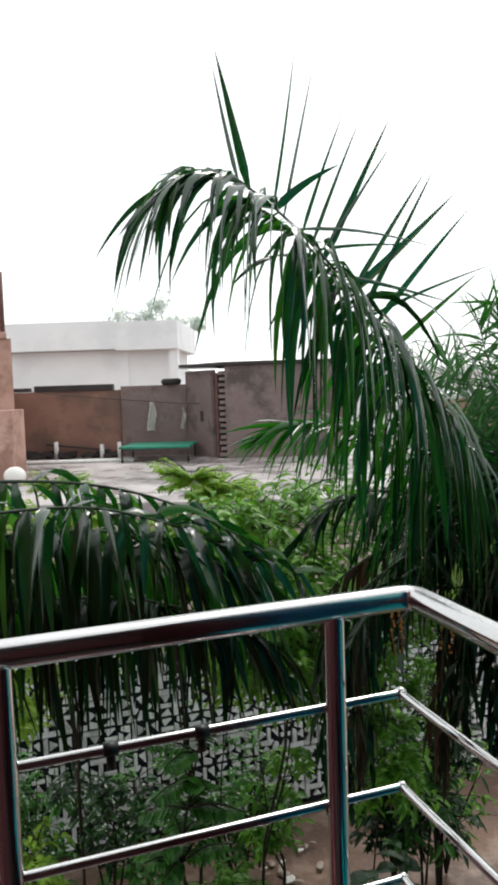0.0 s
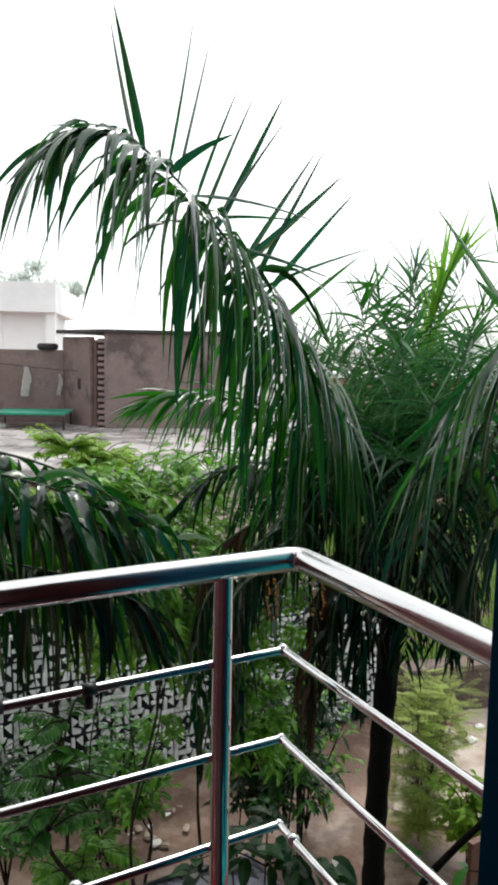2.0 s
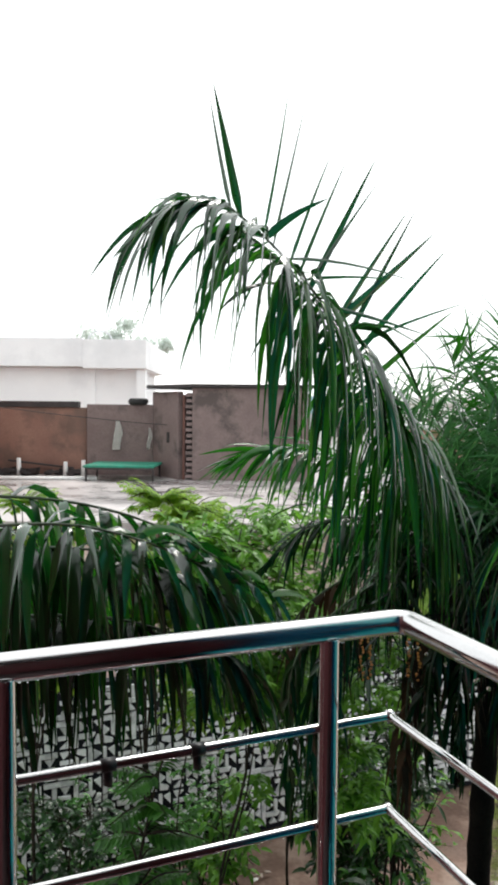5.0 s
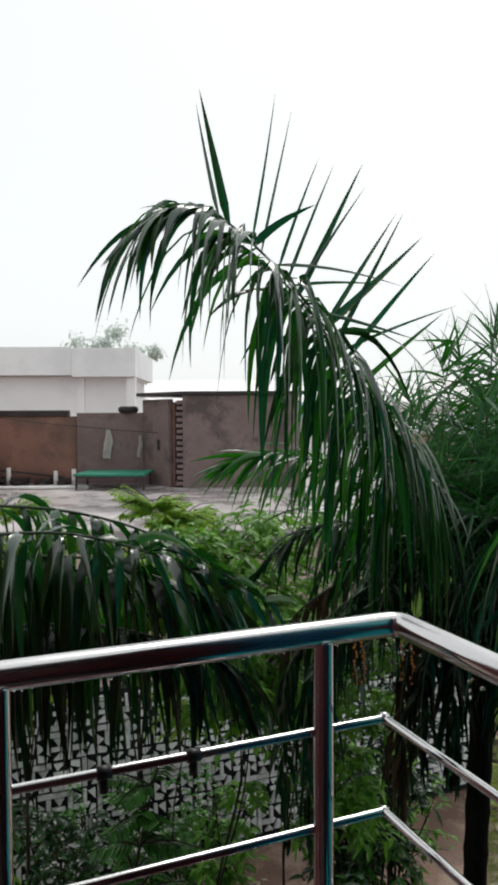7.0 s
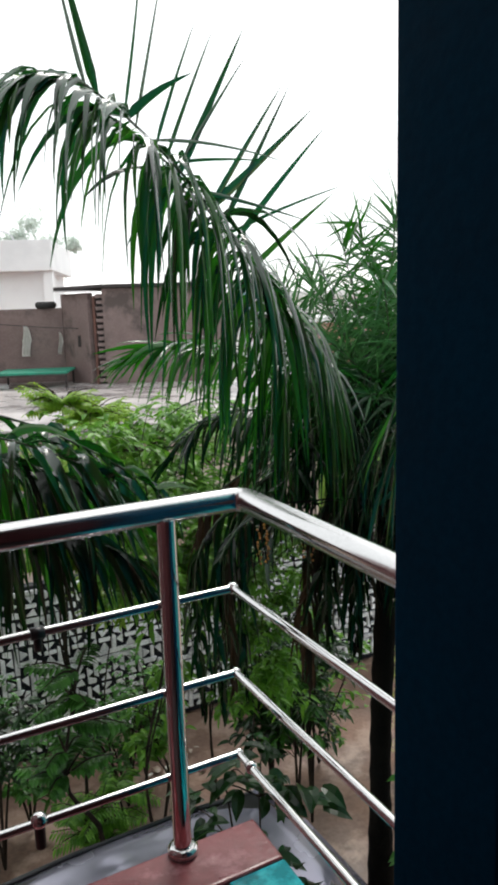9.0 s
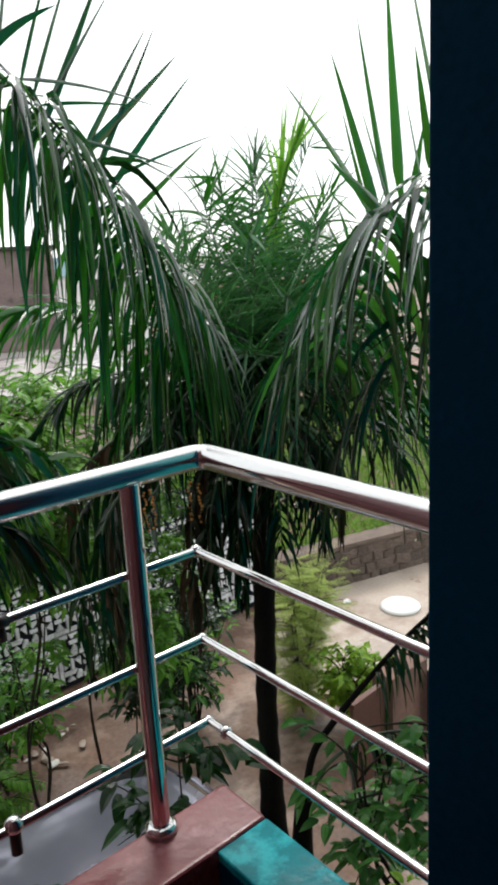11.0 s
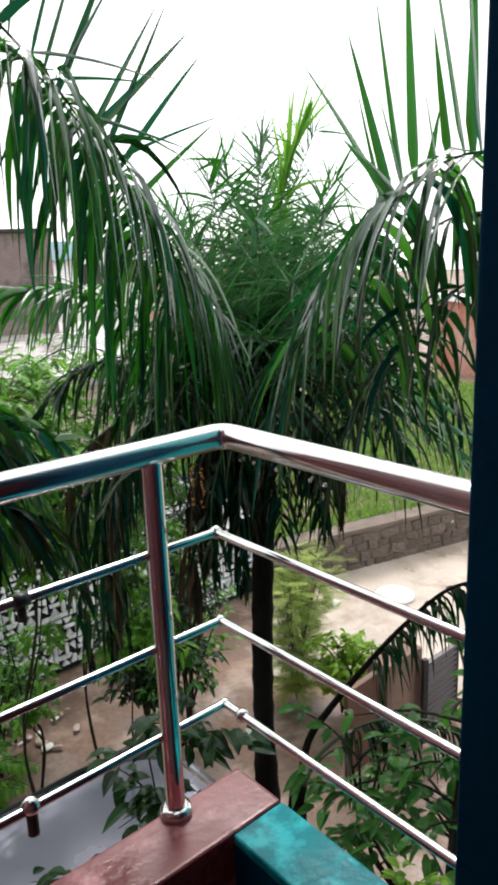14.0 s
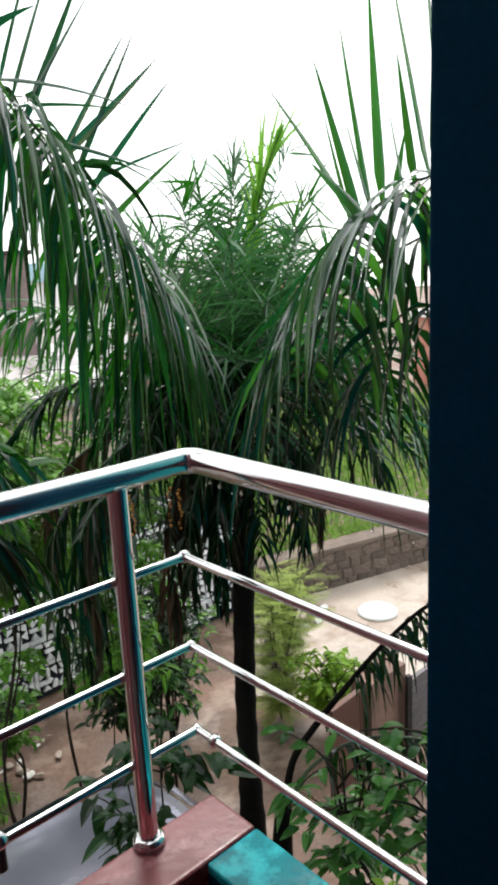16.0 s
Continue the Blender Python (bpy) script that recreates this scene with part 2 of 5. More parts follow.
# haze as a surface that glows white by itself
HAZE, hn, hl, hp = shader("glowing_haze_sheet")
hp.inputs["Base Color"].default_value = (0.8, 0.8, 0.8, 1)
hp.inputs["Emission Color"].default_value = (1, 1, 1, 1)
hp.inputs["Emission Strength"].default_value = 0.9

# ---- helpers of this scene ----
U, V = Vector((0.926, 0.378, 0)), Vector((-0.378, 0.926, 0))   # along the front of the house, and out from it
R = Vector((0.355, -0.935, 0))                                  # the short side of the balcony, back to the house
RN = Vector((0.935, 0.355, 0))                                  # out from the short side
CORNER = Vector((0, 1.35, 0))
UP = Vector((0, 0, 1))


def thing(name, at, label, category, group="", kind=""):
    e = new(name)
    e.location = at
    e.empty_display_size = 0.1
    return tagged(e, label, category, group, kind)


def origin(ob):
    o = Vector(ob.location)
    while ob.parent:
        ob = ob.parent
        o += ob.location
    return o


def part(name, geo, material, parent=None, label="", smooth=False):
    """Links a bmesh (in world metres) as one mesh object under a thing or part."""
    me = bpy.data.meshes.new(name)
    if parent:
        bmesh.ops.translate(geo, verts=geo.verts, vec=-origin(parent))
    geo.to_mesh(me)
    geo.free()
    return finish(name, me, material, parent, label, smooth)


def finish(name, me, material, parent, label, smooth):
    if smooth:
        me.polygons.foreach_set("use_smooth", [True] * len(me.polygons))
    me.materials.append(material)
    ob = new(name, me)
    ob.parent = parent
    if label:
        ob["label"] = label
    return ob


def mesh_part(name, verts, faces, material, parent=None, label="", smooth=False):
    me = bpy.data.meshes.new(name)
    if parent:
        verts = np.asarray(verts, float) - np.array(origin(parent))
    me.from_pydata([tuple(v) for v in verts], [], faces)
    me.update()
    return finish(name, me, material, parent, label, smooth)


def box(bm, c, x, y, z, sx, sy, sz, bevel=0.0):
    """A box about the centre c along the directions x, y, z."""
    x, y, z = (Vector(a).normalized() for a in (x, y, z))
    m = Matrix.Translation(c) @ Matrix((x, y, z)).transposed().to_4x4() @ Matrix.Diagonal((sx, sy, sz, 1))
    vs = bmesh.ops.create_cube(bm, size=1, matrix=m)["verts"]
    if bevel:
        es = list({e for v in vs for e in v.link_edges})
        bmesh.ops.bevel(bm, geom=es, offset=bevel, segments=2, affect="EDGES", profile=0.6)
    return bm


def slab(c, x, y, z, sx, sy, sz, bevel=0.0):
    return box(bmesh.new(), c, x, y, z, sx, sy, sz, bevel)


def beam(a, b, wide, high, bevel=0.0, up=UP):
    """A box from a to b, its centre line between them."""
    a, b = Vector(a), Vector(b)
    d = (b - a).normalized()
    s = d.cross(up if abs(d.dot(up)) < 0.99 else Vector((0, 1, 0))).normalized()
    return slab((a + b) / 2, d, s, s.cross(d), (b - a).length, wide, high, bevel)


def tube(bm, pts, radii, seg=12, caps=True):
    pts = [Vector(p) for p in pts]
    radii = [radii] * len(pts) if isinstance(radii, (int, float)) else radii
    if seg >= 14:                                         # extra rings beside ends and bends keep long straight runs evenly shaded
        dense, wide_at = [pts[0]], [radii[0]]
        for i in range(len(pts) - 1):
            run = (pts[i + 1] - pts[i]).length
            if run > 6 * max(radii[i], radii[i + 1]):
                for f in (0.3 * radii[i] / run, 1 - 0.3 * radii[i] / run):
                    dense.append(pts[i].lerp(pts[i + 1], f))
                    wide_at.append(radii[i] + (radii[i + 1] - radii[i]) * f)
            dense.append(pts[i + 1])
            wide_at.append(radii[i + 1])
        pts, radii = dense, wide_at
    rings, side = [], None
    for i, p in enumerate(pts):
        a = (p - pts[i - 1]).normalized() if i else None
        b = (pts[i + 1] - p).normalized() if i < len(pts) - 1 else None
        d = (a + b).normalized() if a and b else (a or b)
        if side is None:
            side = d.cross(UP if abs(d.z) < 0.9 else Vector((1, 0, 0))).normalized()
        side = (side - d * side.dot(d)).normalized()
        other = d.cross(side)
        wide = 1 / max(0.5, a.dot(d)) if a and b else 1
        rings.append([bm.verts.new(p + (side * math.cos(2 * math.pi * k / seg) * wide + other * math.sin(2 * math.pi * k / seg)) * radii[i]) for k in range(seg)])
    for r0, r1 in zip(rings, rings[1:]):
        for k in range(seg):
            bm.faces.new((r0[k], r0[(k + 1) % seg], r1[(k + 1) % seg], r1[k])).smooth = True
    if caps:
        bm.faces.new(rings[0][::-1])
        bm.faces.new(rings[-1])
    return bm


def pipe(pts, radii, seg=12):
    return tube(bmesh.new(), pts, radii, seg)


def spline(ctrl, n):
    """A smooth line through the control points."""
    c = [Vector(p) for p in ctrl]
    c = [c[0] * 2 - c[1]] + c + [c[-1] * 2 - c[-2]]
    out = []
    for i in range(n):
        f = i / (n - 1) * (len(c) - 3)
        k = min(int(f), len(c) - 4)
        t = f - k
        a, b, d, e = c[k : k + 4]
        out.append(0.5 * (2 * b + (d - a) * t + (2 * a - 5 * b + 4 * d - e) * t * t + (3 * b - a - 3 * d + e) * t ** 3))
    return out


# ---- balcony ----
RAIL_Z, PAR_Z, DECK_Z = 4.497, 3.85, 3.42


def arm(s, out=0.0, z=0.0):
    """A point on the long side: s metres from the corner, out from the bars' line."""
    return CORNER - U * s + V * out + UP * z


def short(s, out=0.0, z=0.0):
    """A point on the short side: s metres from the corner, out from the bars' line."""
    return CORNER + R * s + RN * out + UP * z


def meet(out_u, out_r):
    """Where a line along the long side meets one along the short side, each that far out of its bars' line."""
    a, b = CORNER + V * out_u, CORNER + RN * out_r
    k = (b - a).cross(R).z / U.cross(R).z
    return a + U * k


LEFT_END = 1.2
outer, inner = meet(0.005, 0.028), meet(-0.115, -0.085)
edge = meet(-0.115, 0.028)


def prism(pts, z0, z1, bevel=0.0):
    bm = bmesh.new()
    low = [bm.verts.new((p[0], p[1], z0)) for p in pts]
    high = [bm.verts.new((p[0], p[1], z1)) for p in pts]
    bm.faces.new(low[::-1])
    bm.faces.new(high)
    for i in range(len(pts)):
        j = (i + 1) % len(pts)
        bm.faces.new((low[i], low[j], high[j], high[i]))
    bmesh.ops.recalc_face_normals(bm, faces=bm.faces)
    if bevel:
        bmesh.ops.bevel(bm, geom=list(bm.edges), offset=bevel, segments=3, affect="EDGES", profile=0.6)
    return bm


# parapet: maroon along the front, teal along the short side
tagged(part("parapet_wall_front", prism([arm(LEFT_END, -0.115), inner, edge, outer, arm(LEFT_END, 0.005)], DECK_Z, PAR_Z, 0.007), MAROON),
       "low parapet wall in wet chipped maroon paint, pale patches with painted sky sheen", "parapet", kind="structure")
tagged(part("parapet_wall_side", prism([inner + R * 0.002, short(0.51, -0.085), short(0.51, 0.028), edge + R * 0.002], PAR_Z - 0.022, PAR_Z - 0.001, 0.006), TEAL),
       "wet mottled teal top of the side parapet", "parapet", kind="structure")

# inner face below the teal top: shade put into a darker teal
tagged(part("parapet_wall_base", prism([inner + R * 0.004, short(0.51, -0.081), short(0.51, 0.024), edge + R * 0.004], DECK_Z, PAR_Z - 0.023), TEAL_SHADED),
       "teal painted inner face of the side parapet, darkened for shade", "parapet", kind="structure")

# teal column at the end of the short side, its colour darkened for shade, and the maroon wall that goes on from it to
# the house
tagged(part("column_teal", prism([short(0.512, -0.037), short(0.68, -0.037), short(0.68, 0.3), short(0.512, 0.3)], 0, 6.2, 0.006), TEAL_SHADED),
       "teal painted column, its shade put into the dark colour", "column", kind="structure")
tagged(part("wall_side", prism([short(0.68, -0.034), short(2.2, -0.034), short(2.2, 0.2), short(0.68, 0.2)], 0, 6.2), INNER),
       "maroon painted side wall of the house", "wall", kind="structure")
tagged(part("wall_house", prism([arm(LEFT_END, -2.0), CORNER + U * 5.2 - V * 2.0, CORNER + U * 5.2 - V * 2.2, arm(LEFT_END, -2.2)], 0, 6.19), INNER),
       "plastered house wall in shade", "wall", kind="structure")
# unseen; its reach and height are set by what the rails should reflect
tagged(part("wall_left_added", prism([arm(LEFT_END, -1.99), arm(LEFT_END, 1.2), arm(LEFT_END + 0.15, 1.2), arm(LEFT_END + 0.15, -1.99)], 0, 7.2, 0.006), INNER),
       "unseen maroon end wall, added to block sky and colour the rails", "wall", kind="structure")
# added wall out of view: blocks sky behind, and the rail mirrors its teal
tagged(part("wall_front", prism([CORNER + U * 0.4 - V * 0.68, CORNER + U * 5 - V * 0.68, CORNER + U * 5 - V * 0.9, CORNER + U * 0.4 - V * 0.9], 0, 6.2), TEAL_ROOM),
       "unseen teal house front beside the column, added to block the rear sky", "wall", kind="structure")
tagged(part("wall_right", prism([CORNER + U * 5.002 - V * 0.68, CORNER + U * 5.2 - V * 0.68, CORNER + U * 5.2 - V * 1.998, CORNER + U * 5.002 - V * 1.998], 0, 6.2), TEAL_ROOM),
       "teal painted end wall of the house", "wall", kind="structure")
tagged(part("roof_slab", prism([CORNER + U * 1.06 - V * 0.66, CORNER + U * 5.22 - V * 0.66, CORNER + U * 5.22 - V * 2.2, CORNER + U * 1.06 - V * 2.2], 6.2, 6.352), CEIL),
       "dull grey concrete roof slab of the house", "roof", kind="structure")
# added out of view to darken what the sky behind would light
tagged(part("sky_blocker_upper", prism([arm(LEFT_END, -0.97), CORNER + U * 5.2 - V * 0.97, CORNER + U * 5.2 - V * 1.2, arm(LEFT_END, -1.2)], 6.36, 7.2), CEIL),
       "unseen dull grey wall above the house, added to block the rear sky", "wall", kind="structure")
tagged(part("floor_balcony", prism([arm(LEFT_END, -2.0), CORNER + U * 1.05 - V * 2.0, short(0.6, 0.02), outer, arm(LEFT_END, 0.005)], DECK_Z - 0.15, DECK_Z), FLOOR),
       "worn cement balcony floor", "floor", kind="structure")
# unseen slab, added to keep part of the sky off the balcony
tagged(part("ceiling_added", prism([arm(LEFT_END, -2.0), CORNER + U * 1.05 - V * 2.0, short(1.15, -0.05), arm(LEFT_END, -0.95)], 6.2, 6.35), CEIL),
       "dull grey slab over the balcony, unseen, added to hold back skylight", "ceiling", kind="structure")

# railing
railing = thing("balcony_railing", arm(0, 0, PAR_Z), "polished stainless steel tube railing with rain drops, on the parapet", "railing")
TR = 0.0215
RC = meet(-0.006, 0.022)                       # corner of the top rail
bend = []
for k in range(9):
    f = k / 8
    bend.append((RC - U * 0.032) * (1 - f) ** 2 + RC * 2 * f * (1 - f) + (RC + R * 0.032) * f * f + UP * RAIL_Z)
rail_end = RC + R * 0.49 + UP * RAIL_Z
top = part("top_rail", pipe([arm(LEFT_END, -0.006, RAIL_Z)] + bend + [rail_end], TR, 28), STEEL, railing, "thick polished top rail")
for z in (4.33, 4.165, 4.0):
    part("side_bar", pipe([arm(LEFT_END, 0, z), arm(0.0, 0, z)], 0.0076, 14), STEEL, railing)
    bar = part("side_bar", pipe([short(0.0, 0, z), short(0.513, 0, z)], 0.0076, 14), STEEL, railing)
    ball = bmesh.new()
    bmesh.ops.create_uvsphere(ball, u_segments=12, v_segments=8, radius=0.0098 if z < 4.3 else 0.0115, matrix=Matrix.Translation(CORNER + UP * z))
    part("corner_joint", ball, STEEL, bar, smooth=True)
for z, s in ((4.33, 0.352), (4.33, 0.492)):
    part("sleeve", pipe([arm(s - 0.011, 0, z), arm(s + 0.011, 0, z)], 0.0105, 16), CARDARK, railing, "dark clamp sleeve on the bar")
    part("clamp_stub", pipe([arm(s, 0, z), arm(s, 0, z - 0.03)], 0.007, 10), CARDARK, railing)
for s in (0.375,):
    part("clamp_knob", pipe([arm(s, 0, 4.014), arm(s, 0, 3.955)], 0.009, 14), CARDARK, railing, "dark clamp stub under the bar")
    knob = bmesh.new()
    bmesh.ops.create_uvsphere(knob, u_segments=14, v_segments=8, radius=0.015, matrix=Matrix.Translation(arm(s, 0, 4.004)))
    part("clamp_cap", knob, STEEL, railing, "shiny round clamp cap", smooth=True)
cap = bmesh.new()
bmesh.ops.create_uvsphere(cap, u_segments=14, v_segments=8, radius=0.0125, matrix=Matrix.Translation(short(0.05, 0, 4.0)))
part("clamp_cap", cap, STEEL, railing, smooth=True)
for s in (0.128, 0.64):
    foot = arm(s, -0.012)
    post = part("post", pipe([foot + UP * PAR_Z, foot + UP * (RAIL_Z - 0.012)], 0.0168, 24), STEEL, railing)
    part("base_flange", pipe([foot + UP * (PAR_Z - 0.002), foot + UP * (PAR_Z + 0.012), foot + UP * (PAR_Z + 0.018)], [0.028, 0.028, 0.0195], 24), STEEL, post)
rng = random.Random(4)
for k in range(46):
    if k < 34:
        p = arm(rng.uniform(0.06, 0.95), -0.004 + rng.uniform(-0.006, 0.006), RAIL_Z - TR - 0.001)
    else:
        p = short(rng.uniform(0.06, 0.48), -0.004 + rng.uniform(-0.006, 0.006), RAIL_Z - TR - 0.001)
    r = rng.uniform(0.0014, 0.003)
    d = bmesh.new()
    bmesh.ops.create_uvsphere(d, u_segments=8, v_segments=6, radius=r, matrix=Matrix.Translation(p) @ Matrix.Diagonal((1, 1, 1.3, 1)))
    part("water_drop", d, WATER, top, "clear rain drop" if k == 0 else "", smooth=True)
for k in range(40):
    z = rng.choice((4.33, 4.165, 4.0))
    p = arm(rng.uniform(0.02, 0.9), 0, z - 0.0095)
    d = bmesh.new()
    bmesh.ops.create_uvsphere(d, u_segments=8, v_segments=6, radius=rng.uniform(0.001, 0.002), matrix=Matrix.Translation(p) @ Matrix.Diagonal((1, 1, 1.3, 1)))
    part("water_drop", d, WATER, railing, smooth=True)

# ---- ground ----
JALI_A, JALI_B = Vector((-7.0, 5.72, 0)), Vector((3.0, 9.7, 0))


def ground_sheet():
    """One sheet to the horizon, finer and uneven near the house."""
    xs = sorted({-2500, -600, -150, -40, -20, *np.arange(-12, 14.1, 0.4).round(2).tolist(), 20, 40, 150, 600, 2500})
    ys = sorted({-2500, -600, -150, -40, -15, *np.arange(-4, 16.1, 0.4).round(2).tolist(), 25, 40, 80, 150, 600, 2500})
    verts, faces = [], []
    for y in ys:
        for x in xs:
            near = -12 < x < 14 and -4 < y < 16
            z = (noise.noise(Vector((x * 0.7, y * 0.7, 1))) * 0.05 + noise.noise(Vector((x * 2.1, y * 2.1, 5))) * 0.025 - 0.03) if near else -0.03
            verts.append((x, y, z))
    w = len(xs)
    for j in range(len(ys) - 1):
        for i in range(w - 1):
            faces.append((j * w + i, j * w + i + 1, (j + 1) * w + i + 1, (j + 1) * w + i))
    return tagged(mesh_part("ground", verts, faces, SOIL, smooth=True), "wet reddish bare soil", "ground", kind="structure")


ground_sheet()
tagged(part("road", prism([(2.3, 7.4), (4.3, 6.0), (18, 6.6), (18, 11.6), (6.3, 9.95), (3.1, 9.5)], -0.1, 0.03), ROAD),
       "wet sandy concrete lane", "road", kind="structure")

# low rubble wall along the lane
wa, wb = Vector((3.08, 9.44, 0)), Vector((14.0, 10.9, 0))
wd = (wb - wa).normalized()
wn_ = Vector((-wd.y, wd.x, 0))
rubble = tagged(part("wall_rubble", beam(wa + wn_ * 0.15 + UP * 0.3, wb + wn_ * 0.15 + UP * 0.3, 0.28, 0.64), MORTAR),
                "low rubble stone retaining wall beside the lane", "wall", kind="structure")
tagged(part("wall_coping", beam(wa + wn_ * 0.15 + UP * 0.645, wb + wn_ * 0.15 + UP * 0.645, 0.34, 0.06, 0.012), MORTAR),
       "cement coping of the rubble wall", "coping", kind="structure")
# raised lawn behind it
tagged(part("lawn", prism([wa + wn_ * 0.3, wb + wn_ * 0.3, (24, 24), (3.8, 24)], -0.05, 0.58), SOIL), "raised earth bed of the lawn", "lawn", kind="structure")

# ---- patterned wall across the yard ----
jd = (JALI_B - JALI_A).normalized()
jn = Vector((jd.y, -jd.x, 0))
# solid dark core, visible in every gap of the lattice relief
jali = tagged(part("wall_patterned", beam(JALI_A - jn * 0.06 + UP * 0.98, JALI_B - jn * 0.06 + UP * 0.98, 0.12, 1.98), NAVY),
              "dark boundary wall faced with white lattice tiles", "wall", kind="structure")


def lattice_tile():
    """White relief: top and bottom bands, a pinwheel of wedges between."""
    bm = bmesh.new()
    S, D = 0.3, 0.035

    def wedge(pts):
        lo = [bm.verts.new((x, 0, z)) for x, z in pts]
        hi = [bm.verts.new((x, -D, z)) for x, z in pts]
        bm.faces.new(hi)
        for i in range(len(pts)):
            j = (i + 1) % len(pts)
            bm.faces.new((lo[i], lo[j], hi[j], hi[i]))

    wedge([(0.0, 0.005), (S - 0.005, 0.005), (S - 0.005, 0.05), (0.0, 0.05)])
    wedge([(0.02, 0.16), (0.15, 0.16), (0.15, 0.195), (0.02, 0.195)])
    wedge([(0.03, 0.065), (0.13, 0.065), (0.08, 0.145)])
    wedge([(0.165, 0.06), (0.21, 0.06), (0.21, 0.2), (0.165, 0.23)])
    wedge([(0.225, 0.15), (0.29, 0.1), (0.29, 0.2)])
    wedge([(0.05, 0.215), (0.13, 0.285), (0.02, 0.285)])
    wedge([(0.19, 0.25), (0.285, 0.215), (0.285, 0.285), (0.2, 0.29)])
    bmesh.ops.translate(bm, verts=bm.verts, vec=(-S / 2, 0, -S / 2))
    bmesh.ops.recalc_face_normals(bm, faces=bm.faces)
    me = bpy.data.meshes.new("lattice_tile")
    bm.to_mesh(me)
    bm.free()
    me.materials.append(LATTICE)
    return me


TILE = lattice_tile()
turn = Matrix((jd, -jn, UP)).transposed()
length = (JALI_B - JALI_A).length
for j in range(6):
    for i in range(int(length / 0.305)):
        ob = new("lattice_tile", TILE)
        ob.parent = jali
        ob.matrix_world = Matrix.Translation(JALI_A + jd * (i * 0.305 + (0.15 if j % 2 else 0)) + jn * 0.002 + UP * (0.21 + j * 0.315)) @ turn.to_4x4() @ Matrix.Rotation(rng.choice((0, 0, 2, 2, 1)) * math.pi / 2, 4, "Y")

# ---- neighbour's roof terrace and the buildings round it ----
TZ = 2.9
tagged(part("terrace", prism([(-16, 12.8), (2.6, 12.8), (2.6, 23.4), (-16, 23.4)], TZ - 0.2, TZ), TERRACE), "wet grey cement roof terrace of the neighbour", "terrace", kind="structure")
tagged(part("wall_neighbour", prism([(-15.9, 13.0), (2.5, 13.0), (2.5, 23.3), (-15.9, 23.3)], -0.1, TZ - 0.2), PALEPINK), "pale pink plastered wall of the neighbour's ground floor", "wall", kind="structure")


def wall_piece(name, a, b, thick, z0, z1, material, label, bevel=0.01):
    a, b = Vector((*a, 0)), Vector((*b, 0))
    return tagged(part(name, beam(a + UP * (z0 + z1) / 2, b + UP * (z0 + z1) / 2, thick, z1 - z0, bevel), material), label, "wall", kind="structure")


wall_piece("wall_terrace_a", (-12.5, 22.1), (-4.97, 22.1), 0.2, TZ, 4.87, BROWN_A, "weathered brown plastered terrace wall")
wall_piece("wall_terrace_b", (-4.94, 22.0), (-3.0, 22.0), 0.22, TZ, 4.97, BROWN_B, "stained grey-brown cement terrace wall")
tagged(part("plank", beam((-7.55, 22.1, 4.96), (-5.2, 22.1, 4.96), 0.3, 0.18, 0.02), DARKSLAB), "thick blackened plank lying on the terrace wall", "plank")
tagged(part("plank", beam((-11.5, 22.1, 4.94), (-7.7, 22.1, 4.94), 0.25, 0.12, 0.02), DARKSLAB), "thick blackened plank lying on the terrace wall", "plank")
tyre = bmesh.new()
tube(tyre, [Vector((-3.45 + 0.2 * math.cos(a), 22.0 + 0.2 * math.sin(a), 5.06)) for a in np.linspace(0, 2 * math.pi, 17)], 0.1, 10, caps=False)
tagged(part("old_tyre", tyre, TYRE), "old black tyre lying on the terrace wall", "tyre")

hut = thing("hut", (-1.0, 22, TZ), "grey-brown cement hut with a flat slab roof on the terrace", "hut")
part("side_wall", beam((-2.95, 22.0, (TZ + 5.34) / 2), (-2.1, 20.78, (TZ + 5.34) / 2), 0.18, 5.34 - TZ, 0.012), BROWN_B, hut)
part("front_wall", beam((-1.75, 20.62, (TZ + 5.44) / 2), (1.4, 20.5, (TZ + 5.44) / 2), 0.2, 5.44 - TZ, 0.012), BROWN_B, hut)
part("back_wall", beam((-2.9, 23.2, (TZ + 5.3) / 2), (1.35, 23.2, (TZ + 5.3) / 2), 0.2, 5.3 - TZ), BROWN_B, hut)
part("end_wall", beam((1.35, 20.65, (TZ + 5.3) / 2), (1.35, 23.0, (TZ + 5.3) / 2), 0.2, 5.3 - TZ), BROWN_B, hut)
part("roof", prism([(-3.2, 21.9), (-1.75, 20.38), (1.6, 20.3), (1.55, 23.4), (-3.1, 23.4)], 5.45, 5.54, 0.01), DARKSLAB, hut, "blackened flat roof slab")
part("tin_sheet", beam((-3.0, 21.85, 5.42), (-1.95, 20.6, 5.38), 0.5, 0.03), TIN, hut, "pale tin sheet under the roof edge")
part("door_post", beam((-2.0, 20.7, TZ), (-2.0, 20.7, 5.25), 0.07, 0.07), GATE, hut, "dark red door post")
# solid dark strip, added so nothing shows through behind the toothing bricks
part("gap_strip", beam((-1.92, 20.72, (TZ + 5.3) / 2), (-1.72, 20.71, (TZ + 5.3) / 2), 0.12, 5.3 - TZ), DARKSLAB, hut, "dark strip added behind the toothing bricks to close the gap")
for k in range(15):
    part("toothing_brick", slab((-1.84 + 0.03 * (k % 2), 20.64, TZ + 0.1 + k * 0.16), (1, -0.06, 0), (0.06, 1, 0), UP, 0.2, 0.2, 0.09, 0.008), BROWN_B, hut)
# dark plate laid on the wall face in place of an opening
part("hole_plate", beam((-2.52, 21.2, 4.05), (-2.45, 21.1, 4.05), 0.03, 0.3), DARKSLAB, hut, "small dark plate on the wall, standing for a hole")

